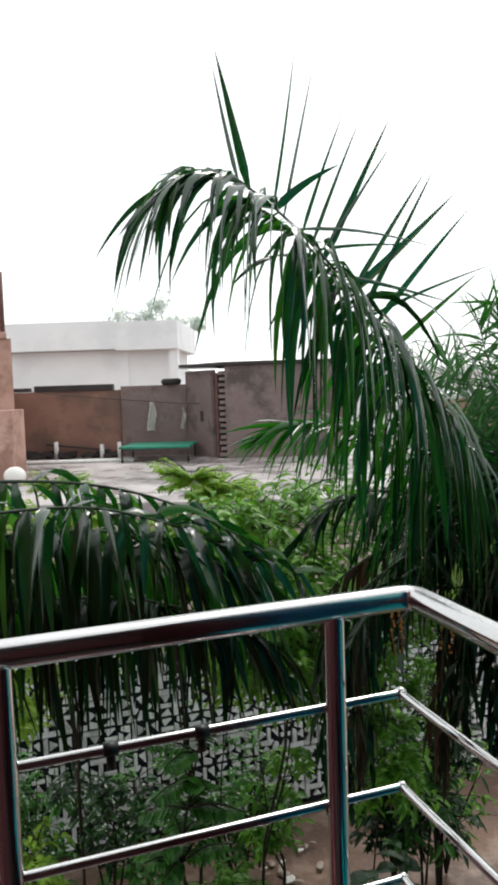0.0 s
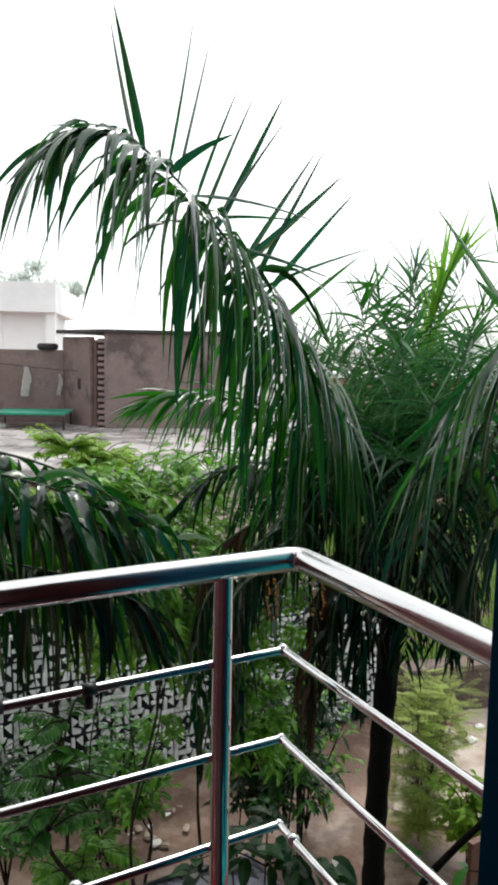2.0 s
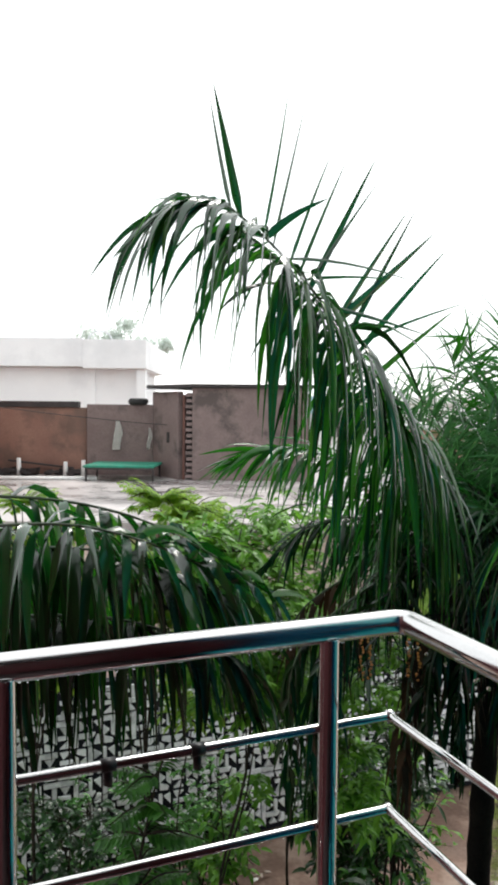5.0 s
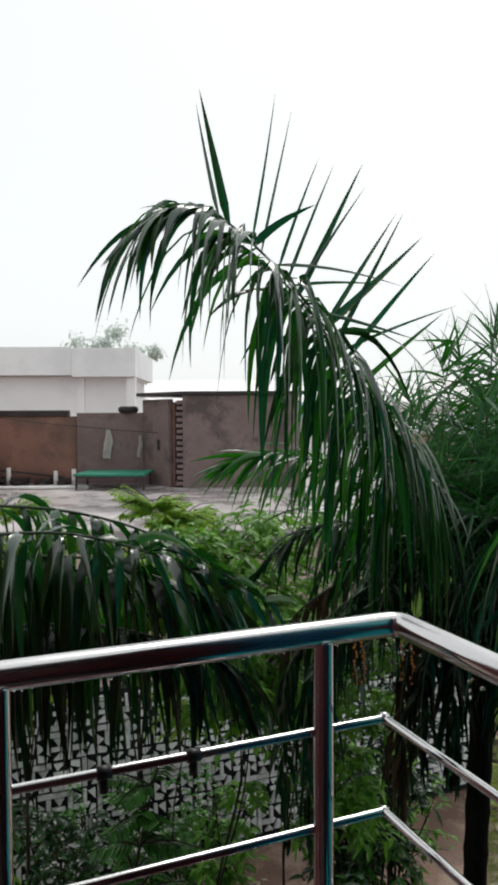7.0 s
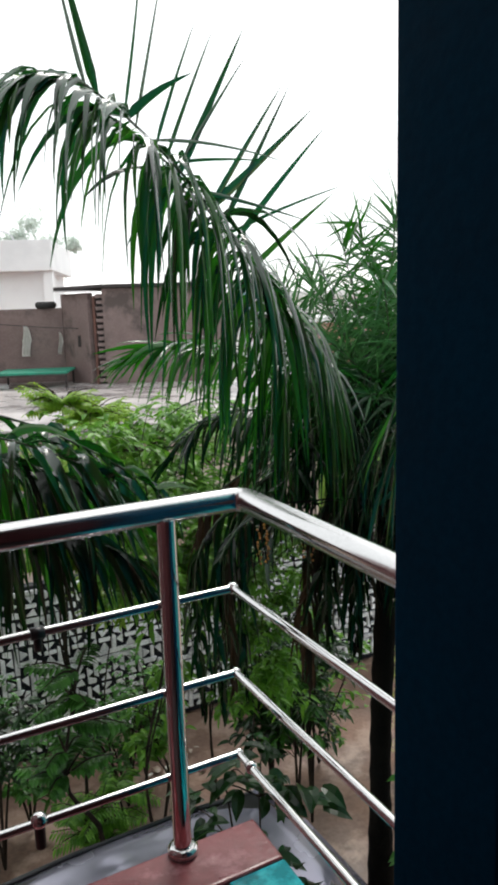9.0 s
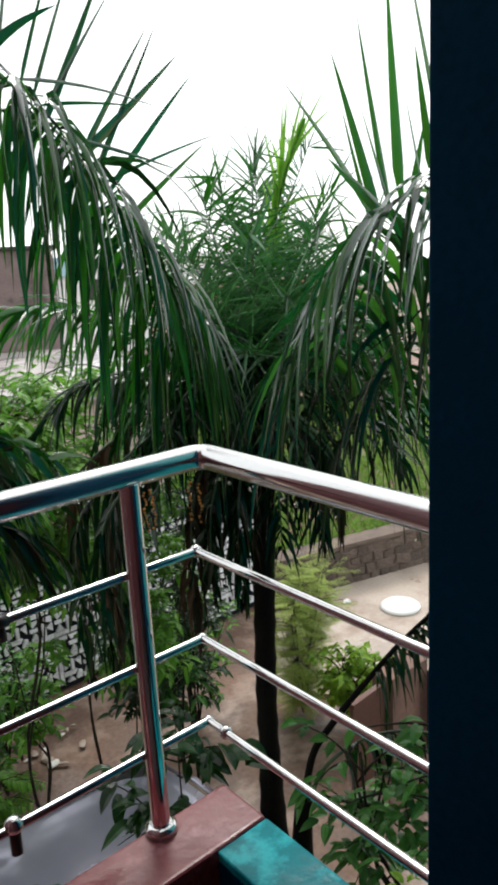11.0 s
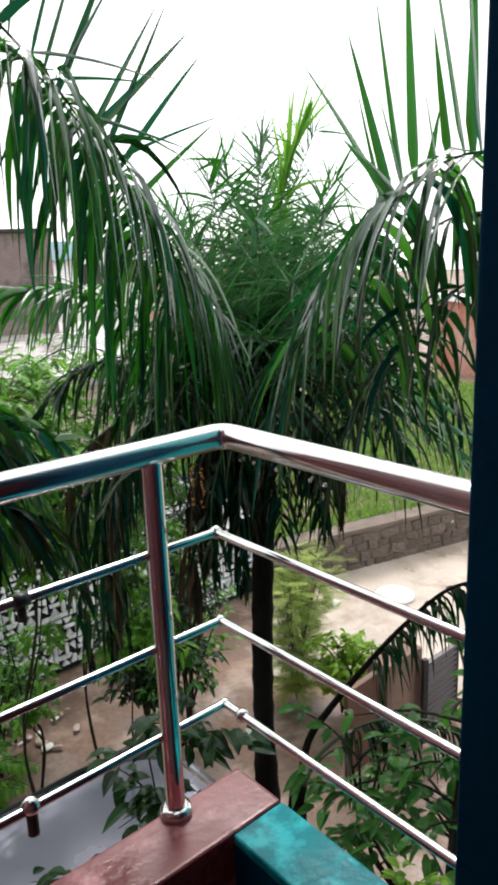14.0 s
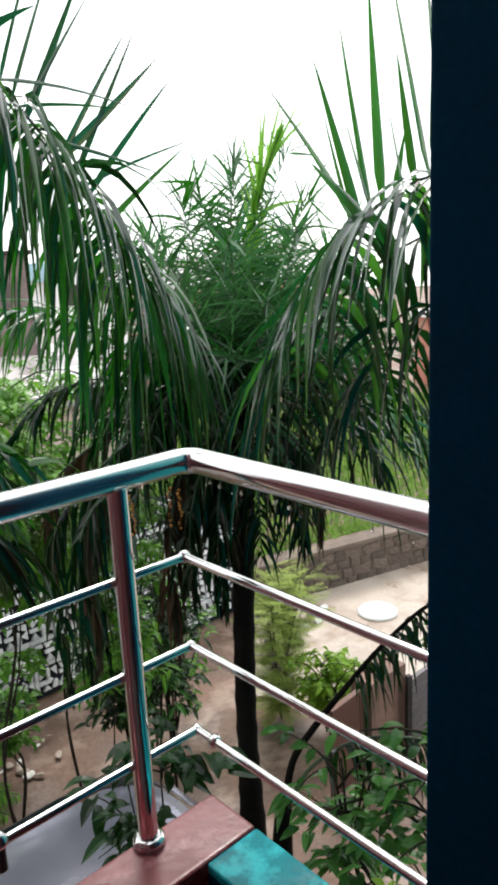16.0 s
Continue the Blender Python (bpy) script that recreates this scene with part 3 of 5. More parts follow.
cot = thing("charpoy_cot", (-3.65, 20.35, TZ), "low cot with a green woven sheet on the terrace", "cot")
part("bed_sheet", slab((-3.65, 20.65, TZ + 0.4), (1, -0.03, 0), (0.03, 1, 0), UP, 1.9, 1.6, 0.06, 0.015), GREENCLOTH, cot)
for dx in (-0.9, 0.9):
    for dy in (-0.45, 1.05):
        part("leg", pipe([(-3.65 + dx, 20.35 + dy - dx * 0.03, TZ), (-3.65 + dx, 20.35 + dy - dx * 0.03, TZ + 0.38)], 0.028, 10), DARKSLAB, cot)
for dy in (-0.47, 1.07):
    part("side_rail", beam((-4.57, 20.38 + dy, TZ + 0.35), (-2.73, 20.32 + dy, TZ + 0.35), 0.05, 0.06), DARKSLAB, cot)

tagged(part("plastic_pipe", pipe([(-9.4, 20.1, TZ + 0.05), (-4.3, 20.25, TZ + 0.05)], 0.05, 12), WHITEP), "long white plastic pipe lying on the terrace", "pipe")
for x, h in ((-6.85, 0.5), (-5.5, 0.4), (-4.98, 0.45)):
    tagged(part("white_post", pipe([(x, 21.6, TZ), (x, 21.6, TZ + h)], [0.07, 0.06], 10), WHITEP), "short white post by the terrace wall", "post", "white posts")
tagged(part("fallen_plank", beam((-7.2, 21.75, TZ + 0.42), (-5.3, 21.8, TZ + 0.2), 0.1, 0.05), DARKSLAB), "dark plank leaning by the terrace wall", "plank")
heap = bmesh.new()
hr = random.Random(2)
for k in range(60):
    box(heap, (hr.uniform(-9.5, -5.0), 21.75 + hr.uniform(-0.25, 0.15), TZ + hr.uniform(0.02, 0.16)), (1, hr.uniform(-0.6, 0.6), hr.uniform(-0.3, 0.3)), (0, 1, 0), (0, 0, 1), hr.uniform(0.12, 0.4), hr.uniform(0.1, 0.25), hr.uniform(0.06, 0.16))
tagged(part("rubble_heap", heap, DARKSLAB), "dark heap of damp broken rubble along the terrace wall", "rubble", kind="stuff")


def hanging_cloth(x, y, z, w, h):
    bm = bmesh.new()
    nx, nz = 8, 12
    g = []
    for j in range(nz + 1):
        for i in range(nx + 1):
            f = j / nz
            wide = w * (0.35 + 0.65 * min(1, f * 1.6)) * (1 - 0.25 * (f > 0.55))
            g.append(bm.verts.new((x + (i / nx - 0.5) * wide + 0.03 * math.sin(f * 5), y - 0.05 - 0.04 * math.sin(i * 2.2 + f * 2), z - f * h)))
    for j in range(nz):
        for i in range(nx):
            a = j * (nx + 1) + i
            bm.faces.new((g[a], g[a + 1], g[a + nx + 2], g[a + nx + 1]))
    bmesh.ops.solidify(bm, geom=list(bm.faces), thickness=0.012)
    return bm


tagged(part("hanging_cloth", hanging_cloth(-4.02, 21.8, 4.5, 0.3, 0.85), CLOTH, smooth=True), "white cloth hanging from the washing line", "cloth")
tagged(part("hanging_rag", hanging_cloth(-3.08, 21.72, 4.3, 0.14, 0.62), CLOTH, smooth=True), "thin white rag hanging by the hut", "cloth")
tagged(part("washing_line", pipe(spline([(-9.6, 19.8, 5.45), (-7.0, 21.0, 4.85), (-4.05, 21.75, 4.5), (-2.5, 21.05, 4.4)], 24), 0.012, 6), BLACK), "thin dark washing line across the terrace", "cable")

white = thing("white_house", (-9, 30, 0), "white limewashed flat-roofed house behind the terrace wall", "house")
part("wall", prism([(-20, 30.6), (-4.7, 30.6), (-4.7, 36), (-20, 36)], 0, 6.5), WHITEWASH, white)
part("roof_parapet", prism([(-20, 30.0), (-6.86, 30.0), (-6.86, 36), (-20, 36)], 6.52, 7.66, 0.02), WHITEWASH, white)
part("roof_parapet", prism([(-6.84, 29.9), (-4.3, 29.9), (-4.3, 36), (-6.84, 36)], 6.45, 7.6, 0.02), WHITEWASH, white)
part("pilaster", prism([(-6.75, 30.45), (-6.45, 30.45), (-6.45, 30.6), (-6.75, 30.6)], 0, 6.45), WHITEWASH, white)
part("pilaster", prism([(-4.7, 30.1), (-4.35, 30.1), (-4.35, 30.6), (-4.7, 30.6)], 0, 6.45), WHITEWASH, white)
hoop = bmesh.new()
tube(hoop, [Vector((-6.35 + 0.5 * math.cos(a), 31, 7.62 + 0.42 * math.sin(a))) for a in np.linspace(0.02, math.pi - 0.02, 15)], 0.035, 6)
part("roof_hoop", hoop, TIN, white, "thin bent metal hoop on the roof")

# near pink building at the edge of the terrace
pink = thing("pink_house", (-7.5, 17, TZ), "pink plastered house corner beside the terrace", "house")
part("wall", prism([(-12, 16.8), (-6.28, 16.8), (-8.4, 22.0), (-12, 22.0)], TZ, 6.1, 0.01), PINKWALL, pink)
part("parapet", prism([(-12, 16.7), (-6.34, 16.7), (-8.5, 22.0), (-12, 22.0)], 6.1, 6.25, 0.02), PINKWALL, pink)
part("step_block", prism([(-7, 16.0), (-6.05, 16.0), (-6.05, 16.75), (-7, 16.75)], TZ, 4.5, 0.02), PINKWALL, pink)
part("water_pipe", pipe([(-6.5, 16.9, 6.2), (-6.5, 16.9, 7.6)], 0.06, 10), GATE, pink, "dark red pipe")
sack = bmesh.new()
bmesh.ops.create_uvsphere(sack, u_segments=14, v_segments=10, radius=0.2, matrix=Matrix.Translation((-5.95, 15.7, TZ + 0.2)) @ Matrix.Diagonal((1.2, 1, 1.0, 1)))
tagged(part("white_sack", sack, CLOTH, smooth=True), "round off-white sack on the terrace", "sack")

# far low buildings and a pale distance
far = thing("far_block", (7, 45, 0), "far low flat-roofed block in pale haze", "building")
part("wall", prism([(3.9, 45), (20, 48), (20, 55), (3.9, 55)], 0, 5.3), WHITEWASH, far)
part("roof", prism([(3.6, 44.7), (20.3, 47.7), (20.3, 55), (3.6, 55)], 5.3, 5.7, 0.02), WHITEWASH, far)
for x in (5.2, 7.6, 10.0, 12.5):
    part("window", prism([(x, 44.9 + (x - 3.9) * 0.186), (x + 1.1, 45.1 + (x - 3.9) * 0.186), (x + 1.1, 45.6 + (x - 3.9) * 0.186), (x, 45.4 + (x - 3.9) * 0.186)], 3.2, 4.4), DARKSLAB, far)
shed = thing("blue_shed", (2.3, 30, 0), "pale blue tin shed in the distance", "shed")
part("wall", prism([(1.7, 30), (3.2, 30.3), (3.2, 33), (1.7, 33)], 0, 4.7), WHITEWASH, shed)
part("roof", prism([(1.6, 29.7), (3.3, 30.0), (3.3, 33.2), (1.6, 33.2)], 4.7, 5.4, 0.02), surface("blue_tin", (0.3, 0.5, 0.6), (0.4, 0.6, 0.68), 0.5, 1, 20, 0.1), shed)
redhouse = thing("red_house", (14, 19, 0.5), "salmon red plastered house beyond the lawn", "house")
part("wall", prism([(14.2, 18.3), (20, 17.2), (21, 23), (14.6, 23)], 0.4, 2.9, 0.02), surface("salmon_paint", (0.42, 0.16, 0.12), (0.55, 0.25, 0.19), 0.85, 1.2, 25, 0.15, stain=(0.5, 0.36, 0.3), stain_scale=0.6), redhouse)
part("roof", prism([(14.0, 18.1), (20.2, 17.0), (21.2, 23.2), (14.4, 23.2)], 2.9, 3.1, 0.02), WHITEWASH, redhouse)
for k in range(2):
    part("window", beam((15.2 + k * 2.2, 18.08 - k * 0.42, 1.9), (16.2 + k * 2.2, 17.89 - k * 0.42, 1.9), 0.12, 1.0), DARKSLAB, redhouse)
tan = thing("tan_house", (8, 27, 0), "low tan plastered house beyond the lawn", "house")
part("wall", prism([(5.6, 26.5), (11.6, 26.0), (12, 30), (5.8, 30)], 0, 4.2, 0.02), PINKWALL, tan)
part("roof", prism([(5.4, 26.2), (11.8, 25.7), (12.2, 30.2), (5.6, 30.2)], 4.2, 4.4, 0.02), WHITEWASH, tan)
# curved glowing sheet round the distance, in place of hazy air
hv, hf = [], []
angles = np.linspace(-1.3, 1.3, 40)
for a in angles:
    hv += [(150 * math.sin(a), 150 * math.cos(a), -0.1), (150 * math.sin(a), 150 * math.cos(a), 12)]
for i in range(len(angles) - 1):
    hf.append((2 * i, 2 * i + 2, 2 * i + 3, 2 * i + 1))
tagged(mesh_part("backdrop", hv, hf, HAZE), "glowing white sheet standing in for distant rainy haze", "backdrop", kind="structure")

# side boundary of the yard: pink pillar, brown gate leaf and a louvred panel
wall_piece("wall_gate_pillar", (2.75, 5.75), (3.25, 5.95), 0.25, 0, 1.0, BROWN_A, "brown plastered gate pillar by the lane")
wall_piece("wall_yard_side", (1.9, 3.6), (4.4, 2.7), 0.2, 0, 0.7, BROWN_A, "low brown plastered yard wall")
gate = thing("gate_leaf", (2.5, 5.6, 0), "brown painted sheet metal gate leaf in the yard", "gate")
part("panel", beam((2.3, 5.5, 0.48), (2.72, 5.7, 0.48), 0.04, 0.85, 0.008), GATE, gate)
part("gate_frame", beam((2.3, 5.5, 0.93), (2.72, 5.7, 0.93), 0.06, 0.05, 0.008), GATE, gate)
louvre = thing("louvred_panel", (3.35, 5.85, 0), "grey metal louvred panel beside the gate pillar", "panel")
for k in range(14):
    part("slat", beam((3.28, 5.75, 0.08 + k * 0.06), (3.75, 5.95, 0.08 + k * 0.06), 0.05, 0.03), SHUTTER, louvre)
for x, y in ((3.27, 5.745), (3.76, 5.955)):
    part("stile", beam((x, y, 0.0), (x, y, 0.92), 0.05, 0.05), DARKSLAB, louvre)


# ---- car ----
def car_at(u, v, z):
    return CORNER + U * u + V * (v - 1.25) + UP * z


RED_LENS = surface("red_lens", (0.12, 0.005, 0.005), (0.18, 0.01, 0.01), 0.25, 4, 50, 0.02)


def parked_car():
    """A small silver hatchback, its tail towards the palm; u runs along it, v across."""
    t = thing("parked_car", car_at(0.4, 3.74, 0), "small silver hatchback parked in the yard below the balcony, wet", "car")
    c, u0, u1 = 3.74, -1.33, 2.27
    prof = [(u0, 0.5), (u0 + 0.05, 0.72), (u0 + 0.75, 0.92), (u1 - 0.22, 0.95), (u1 - 0.04, 0.86), (u1, 0.5), (u1 - 0.04, 0.28), (u0 + 0.05, 0.28)]

    def hull(rows):
        """Skins cross-sections given as (u, half width, z) loops."""
        bm = bmesh.new()
        rings = [[bm.verts.new(car_at(u, c + h, z)) for u, h, z in ring] for ring in rows]
        for a, b in zip(rings, rings[1:]):
            for k in range(len(a)):
                bm.faces.new((a[k], a[(k + 1) % len(a)], b[(k + 1) % len(a)], b[k]))
        bm.faces.new(rings[0])
        bm.faces.new(rings[-1][::-1])
        bmesh.ops.recalc_face_normals(bm, faces=bm.faces)
        return bm

    body = hull([[(u, s, z) for u, z in prof] for s in (-0.76, -0.8, 0.8, 0.76)])
    bmesh.ops.bevel(body, geom=list(body.edges), offset=0.035, segments=3, affect="EDGES")
    part("body", body, CAR, t, smooth=True)
    # glass house: windscreen, roof and tail glass
    low = [(u0 + 0.72, 0.92), (u1 - 0.2, 0.95)]
    cab = hull([[(low[0][0], s * 0.97, 0.9), (u0 + 1.25, s * 0.8, 1.4), (u1 - 0.62, s * 0.8, 1.42), (low[1][0], s * 0.97, 0.93)] for s in (-0.74, 0.74)])
    part("cabin", cab, CARDARK, t, "dark car interior")

    def pane(name, corners):
        bm = bmesh.new()
        vs = [bm.verts.new(car_at(*p)) for p in corners]
        f = bm.faces.new(vs)
        bmesh.ops.recalc_face_normals(bm, faces=[f])
        bmesh.ops.solidify(bm, geom=[f], thickness=0.006)
        part(name, bm, GLASS, t, "tinted reflecting car glass")

    pane("rear_window", [(u1 - 0.215, c - 0.6, 1.0), (u1 - 0.215, c + 0.6, 1.0), (u1 - 0.575, c + 0.5, 1.4), (u1 - 0.575, c - 0.5, 1.4)])
    pane("windscreen", [(u0 + 0.72, c - 0.64, 0.96), (u0 + 0.72, c + 0.64, 0.96), (u0 + 1.17, c + 0.52, 1.39), (u0 + 1.17, c - 0.52, 1.39)])
    for s in (-1, 1):
        pane("side_window", [(u0 + 0.95, c + s * 0.722, 0.96), (u0 + 1.85, c + s * 0.722, 0.97), (u0 + 1.85, c + s * 0.612, 1.38), (u0 + 1.33, c + s * 0.612, 1.37)])
        pane("side_window", [(u0 + 1.95, c + s * 0.722, 0.97), (u1 - 0.45, c + s * 0.722, 0.98), (u1 - 0.72, c + s * 0.612, 1.38), (u0 + 1.95, c + s * 0.612, 1.38)])
    n, m = 16, 12
    vs, fs = [], []
    for j in range(m + 1):
        for i in range(n + 1):
            a, b = i / n, j / m * 2 - 1
            edge_u = u0 + 1.2 + (u1 - 0.55 - u0 - 1.2) * a
            drop = 0.05 * (2 * a - 1) ** 2 + 0.055 * abs(b) ** 3
            vs.append(car_at(edge_u - 0.06 * b * b * (2 * a - 1), c + b * 0.645, 1.475 - drop))
    for j in range(m):
        for i in range(n):
            k = j * (n + 1) + i
            fs.append((k, k + 1, k + n + 2, k + n + 1))
    roof = mesh_part("roof", vs, fs, CAR, t, "wet silver roof", smooth=True)
    sol = roof.modifiers.new("thick", "SOLIDIFY")
    sol.thickness = 0.03
    for s in (-1, 1):
        part("roof_gutter", pipe([car_at(u0 + 1.2, c + s * 0.645, 1.385), car_at(u0 + 1.7, c + s * 0.65, 1.42), car_at(u1 - 1.1, c + s * 0.65, 1.425), car_at(u1 - 0.58, c + s * 0.64, 1.385)], 0.016, 8), CARDARK, t, "black roof gutter strip")
        for ua, ub in ((u0 + 0.72, u0 + 1.22), (u1 - 0.2, u1 - 0.6)):
            part("pillar", beam(car_at(ua, c + s * 0.71, 0.92), car_at(ub, c + s * 0.615, 1.41), 0.05, 0.07, 0.01), CAR, t)
        part("door_mirror", slab(car_at(u0 + 1.0, c + s * 0.93, 1.0), U, V, UP, 0.1, 0.18, 0.13, 0.03), CAR, t)
        part("tail_light", slab(car_at(u1 - 0.07, c + s * 0.68, 0.74), U, V, UP, 0.08, 0.12, 0.16, 0.02), RED_LENS, t)
        for uw in (u0 + 0.62, u1 - 0.62):
            w = bmesh.new()
            tube(w, [car_at(uw, c + s * 0.63, 0.28), car_at(uw, c + s * 0.65, 0.28), car_at(uw, c + s * 0.79, 0.28), car_at(uw, c + s * 0.81, 0.28)], [0.26, 0.29, 0.29, 0.26], 24)
            wheel = part("wheel", w, TYRE, t, "black tyre")
            part("rim", pipe([car_at(uw, c + s * 0.8, 0.28), car_at(uw, c + s * 0.818, 0.28)], [0.19, 0.17], 20), STEEL, wheel)
    part("rear_shelf", slab(car_at(u1 - 0.33, c, 0.99), U, V, UP, 0.2, 1.2, 0.03), CARDARK, t)
    part("bumper", slab(car_at(u1 - 0.01, c, 0.47), U, V, UP, 0.1, 1.5, 0.2, 0.04), CAR, t)
    part("wiper", beam(car_at(u1 - 0.22, c + 0.05, 0.99), car_at(u1 - 0.45, c + 0.3, 1.25), 0.015, 0.012), CARDARK, t)


parked_car()


# ---- palms ----
def leaflet(base, d0, wide_dir, length, width, g, rng, seg=7, fold=0.35, twist=2.5):
    """A pointed folded blade that starts along d0 and bends down by g; vertices and faces."""
    d, p = d0.normalized(), Vector(base)
    vs, fs = [], []
    step = length / seg
    curl = rng.uniform(-twist, twist)
    for k in range(seg + 1):
        f = k / seg
        w = wide_dir - d * wide_dir.dot(d)
        w.normalize()
        nrm = d.cross(w)
        half = width / 2 * min(1.0, 0.45 + f * 4) * max(0.0, 1 - f ** 1.6) ** 0.9
        if k == seg:
            vs.append(p.copy())
        else:
            vs += [p - w * half + nrm * half * fold, p.copy(), p + w * half + nrm * half * fold]
        if k < seg - 1:
            a = 3 * k
            fs += [(a, a + 1, a + 4, a + 3), (a + 1, a + 2, a + 5, a + 4)]
        elif k == seg - 1:
            a = 3 * k
            fs += [(a, a + 1, a + 3), (a + 1, a + 2, a + 3)]
        d = (d + Vector((curl * 0.2 * w.x, curl * 0.2 * w.y, -g * (1.5 - f))) / seg).normalized()
        p = p + d * step
    return vs, fs


def frond(palm, ctrl, n, length, width, rng, hang=(1.6, 1.6), lift=(0.1, 0.1), start=0.18, single=False, material=None, forward=0.55, r0=0.014, rib=None, out=0.8, ends=0.5, messy=1.0, bias=1.0, lit=0.0):
    """One palm frond along a line: a rib and two rows of leaflets. hang and lift: how far the rows on its two sides
    bend down and stand up. lit: share of leaflets in the lighter, lit-looking green.
    """
    fine = spline(ctrl, 160)
    run = [0.0]
    for a, b in zip(fine, fine[1:]):
        run.append(run[-1] + (b - a).length)
    line, k = [], 0
    for i in range(40):                                   # even steps along its length
        want = run[-1] * i / 39
        while k < 158 and run[k + 1] < want:
            k += 1
        line.append(fine[k].lerp(fine[k + 1], (want - run[k]) / max(1e-6, run[k + 1] - run[k])))
    rachis = part("frond", pipe(line, [r0 * (1 - 0.8 * i / 39) for i in range(40)], 8), rib or RACHIS, palm)
    allv, allf = [], []
    for i in range(n):
        for side in (0, 1):
            s = start + (1 - start) * max(0.0, (i + rng.uniform(-0.5, 0.5) + 0.5) / n) ** bias
            k = min(38, max(0, int(s * 39)))
            f = s * 39 - k
            p = line[k].lerp(line[k + 1], min(1, max(0, f)))
            T = (line[k + 1] - line[k]).normalized()
            S = T.cross(UP)
            S = (S if S.length > 0.05 else Vector((1, 0, 0))).normalized() * (1 if side else -1)
            N = S.cross(T) * (1 if side else -1)
            if N.z < 0:
                N = -N
            tip = max(0.0, (s - 0.8) / 0.2)
            L = length * (0.55 + 0.45 * math.sin(math.pi * min(1, 0.15 + s * 0.85))) * (1 - (1 - ends) * tip) * rng.uniform(0.62, 1.15)
            up = lift[side] + rng.uniform(-0.25, 0.35) * messy
            d0 = T * (forward + 0.7 * tip + rng.uniform(-0.3, 0.3) * messy) + S * out * rng.uniform(0.4, 1.35) * (1 - 0.5 * tip) + N * up
            wide = T + S * rng.uniform(-0.9, 0.9) + N * rng.uniform(-0.9, 0.9)
            bend = hang[side] * (1 - 0.75 * tip) * rng.choice((0.5, 0.7, 0.9, 1.0, 1.0, 1.2))
            v, fc = leaflet(p, d0, wide, L, width * rng.uniform(0.55, 1.2), bend, rng)
            if single:
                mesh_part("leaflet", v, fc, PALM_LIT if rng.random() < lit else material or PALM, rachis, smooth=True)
            else:
                o = len(allv)
                allv += v
                allf += [tuple(q + o for q in face) for face in fc]
    if not single:
        tagged(mesh_part("feathering", allv, allf, material or PALM_SHADED, rachis, smooth=True), kind="stuff")
    return rachis


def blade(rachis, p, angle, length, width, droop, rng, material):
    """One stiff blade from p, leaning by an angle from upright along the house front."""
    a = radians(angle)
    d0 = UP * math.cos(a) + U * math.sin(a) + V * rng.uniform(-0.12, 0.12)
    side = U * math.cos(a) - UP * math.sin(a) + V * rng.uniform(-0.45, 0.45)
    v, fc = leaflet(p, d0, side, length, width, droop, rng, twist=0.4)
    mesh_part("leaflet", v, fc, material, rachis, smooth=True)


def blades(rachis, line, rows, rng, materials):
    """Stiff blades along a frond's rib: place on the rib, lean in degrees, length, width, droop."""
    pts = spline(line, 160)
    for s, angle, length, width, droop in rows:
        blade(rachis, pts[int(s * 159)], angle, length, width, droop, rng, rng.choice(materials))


rng = random.Random(11)
CROWN = Vector((1.36, 4.75, 3.85))
palm = thing("palm_tree", (1.3, 4.8, 0), "tall feather palm with a dark trunk and long wet arching fronds", "palm tree")
trunk_pts = spline([(1.3, 4.8, -0.05), (1.28, 4.8, 0.9), (1.28, 4.8, 1.8), (1.31, 4.78, 2.8), (1.36, 4.75, 3.9)], 44)
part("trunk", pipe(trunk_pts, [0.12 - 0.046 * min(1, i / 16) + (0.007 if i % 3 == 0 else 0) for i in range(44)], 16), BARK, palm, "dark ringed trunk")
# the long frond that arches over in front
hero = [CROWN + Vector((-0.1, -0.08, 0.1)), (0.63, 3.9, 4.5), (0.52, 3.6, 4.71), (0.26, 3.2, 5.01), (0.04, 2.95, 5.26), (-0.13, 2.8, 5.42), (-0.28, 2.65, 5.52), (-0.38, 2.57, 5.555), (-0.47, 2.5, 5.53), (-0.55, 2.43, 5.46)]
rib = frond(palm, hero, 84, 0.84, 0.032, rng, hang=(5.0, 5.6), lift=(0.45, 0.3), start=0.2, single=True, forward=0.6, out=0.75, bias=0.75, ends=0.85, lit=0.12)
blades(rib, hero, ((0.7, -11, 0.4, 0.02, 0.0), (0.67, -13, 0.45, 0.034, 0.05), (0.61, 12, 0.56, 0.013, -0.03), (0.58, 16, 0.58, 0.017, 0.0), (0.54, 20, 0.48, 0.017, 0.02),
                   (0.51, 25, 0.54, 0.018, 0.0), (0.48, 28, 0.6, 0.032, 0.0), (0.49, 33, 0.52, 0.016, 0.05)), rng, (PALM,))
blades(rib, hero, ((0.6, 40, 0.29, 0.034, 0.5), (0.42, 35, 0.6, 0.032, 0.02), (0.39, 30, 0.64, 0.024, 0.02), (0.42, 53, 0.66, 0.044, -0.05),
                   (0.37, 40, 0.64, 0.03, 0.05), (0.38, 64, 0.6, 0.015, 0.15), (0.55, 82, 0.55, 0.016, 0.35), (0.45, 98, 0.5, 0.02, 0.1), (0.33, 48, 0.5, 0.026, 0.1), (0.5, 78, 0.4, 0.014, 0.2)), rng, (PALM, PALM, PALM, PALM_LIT))
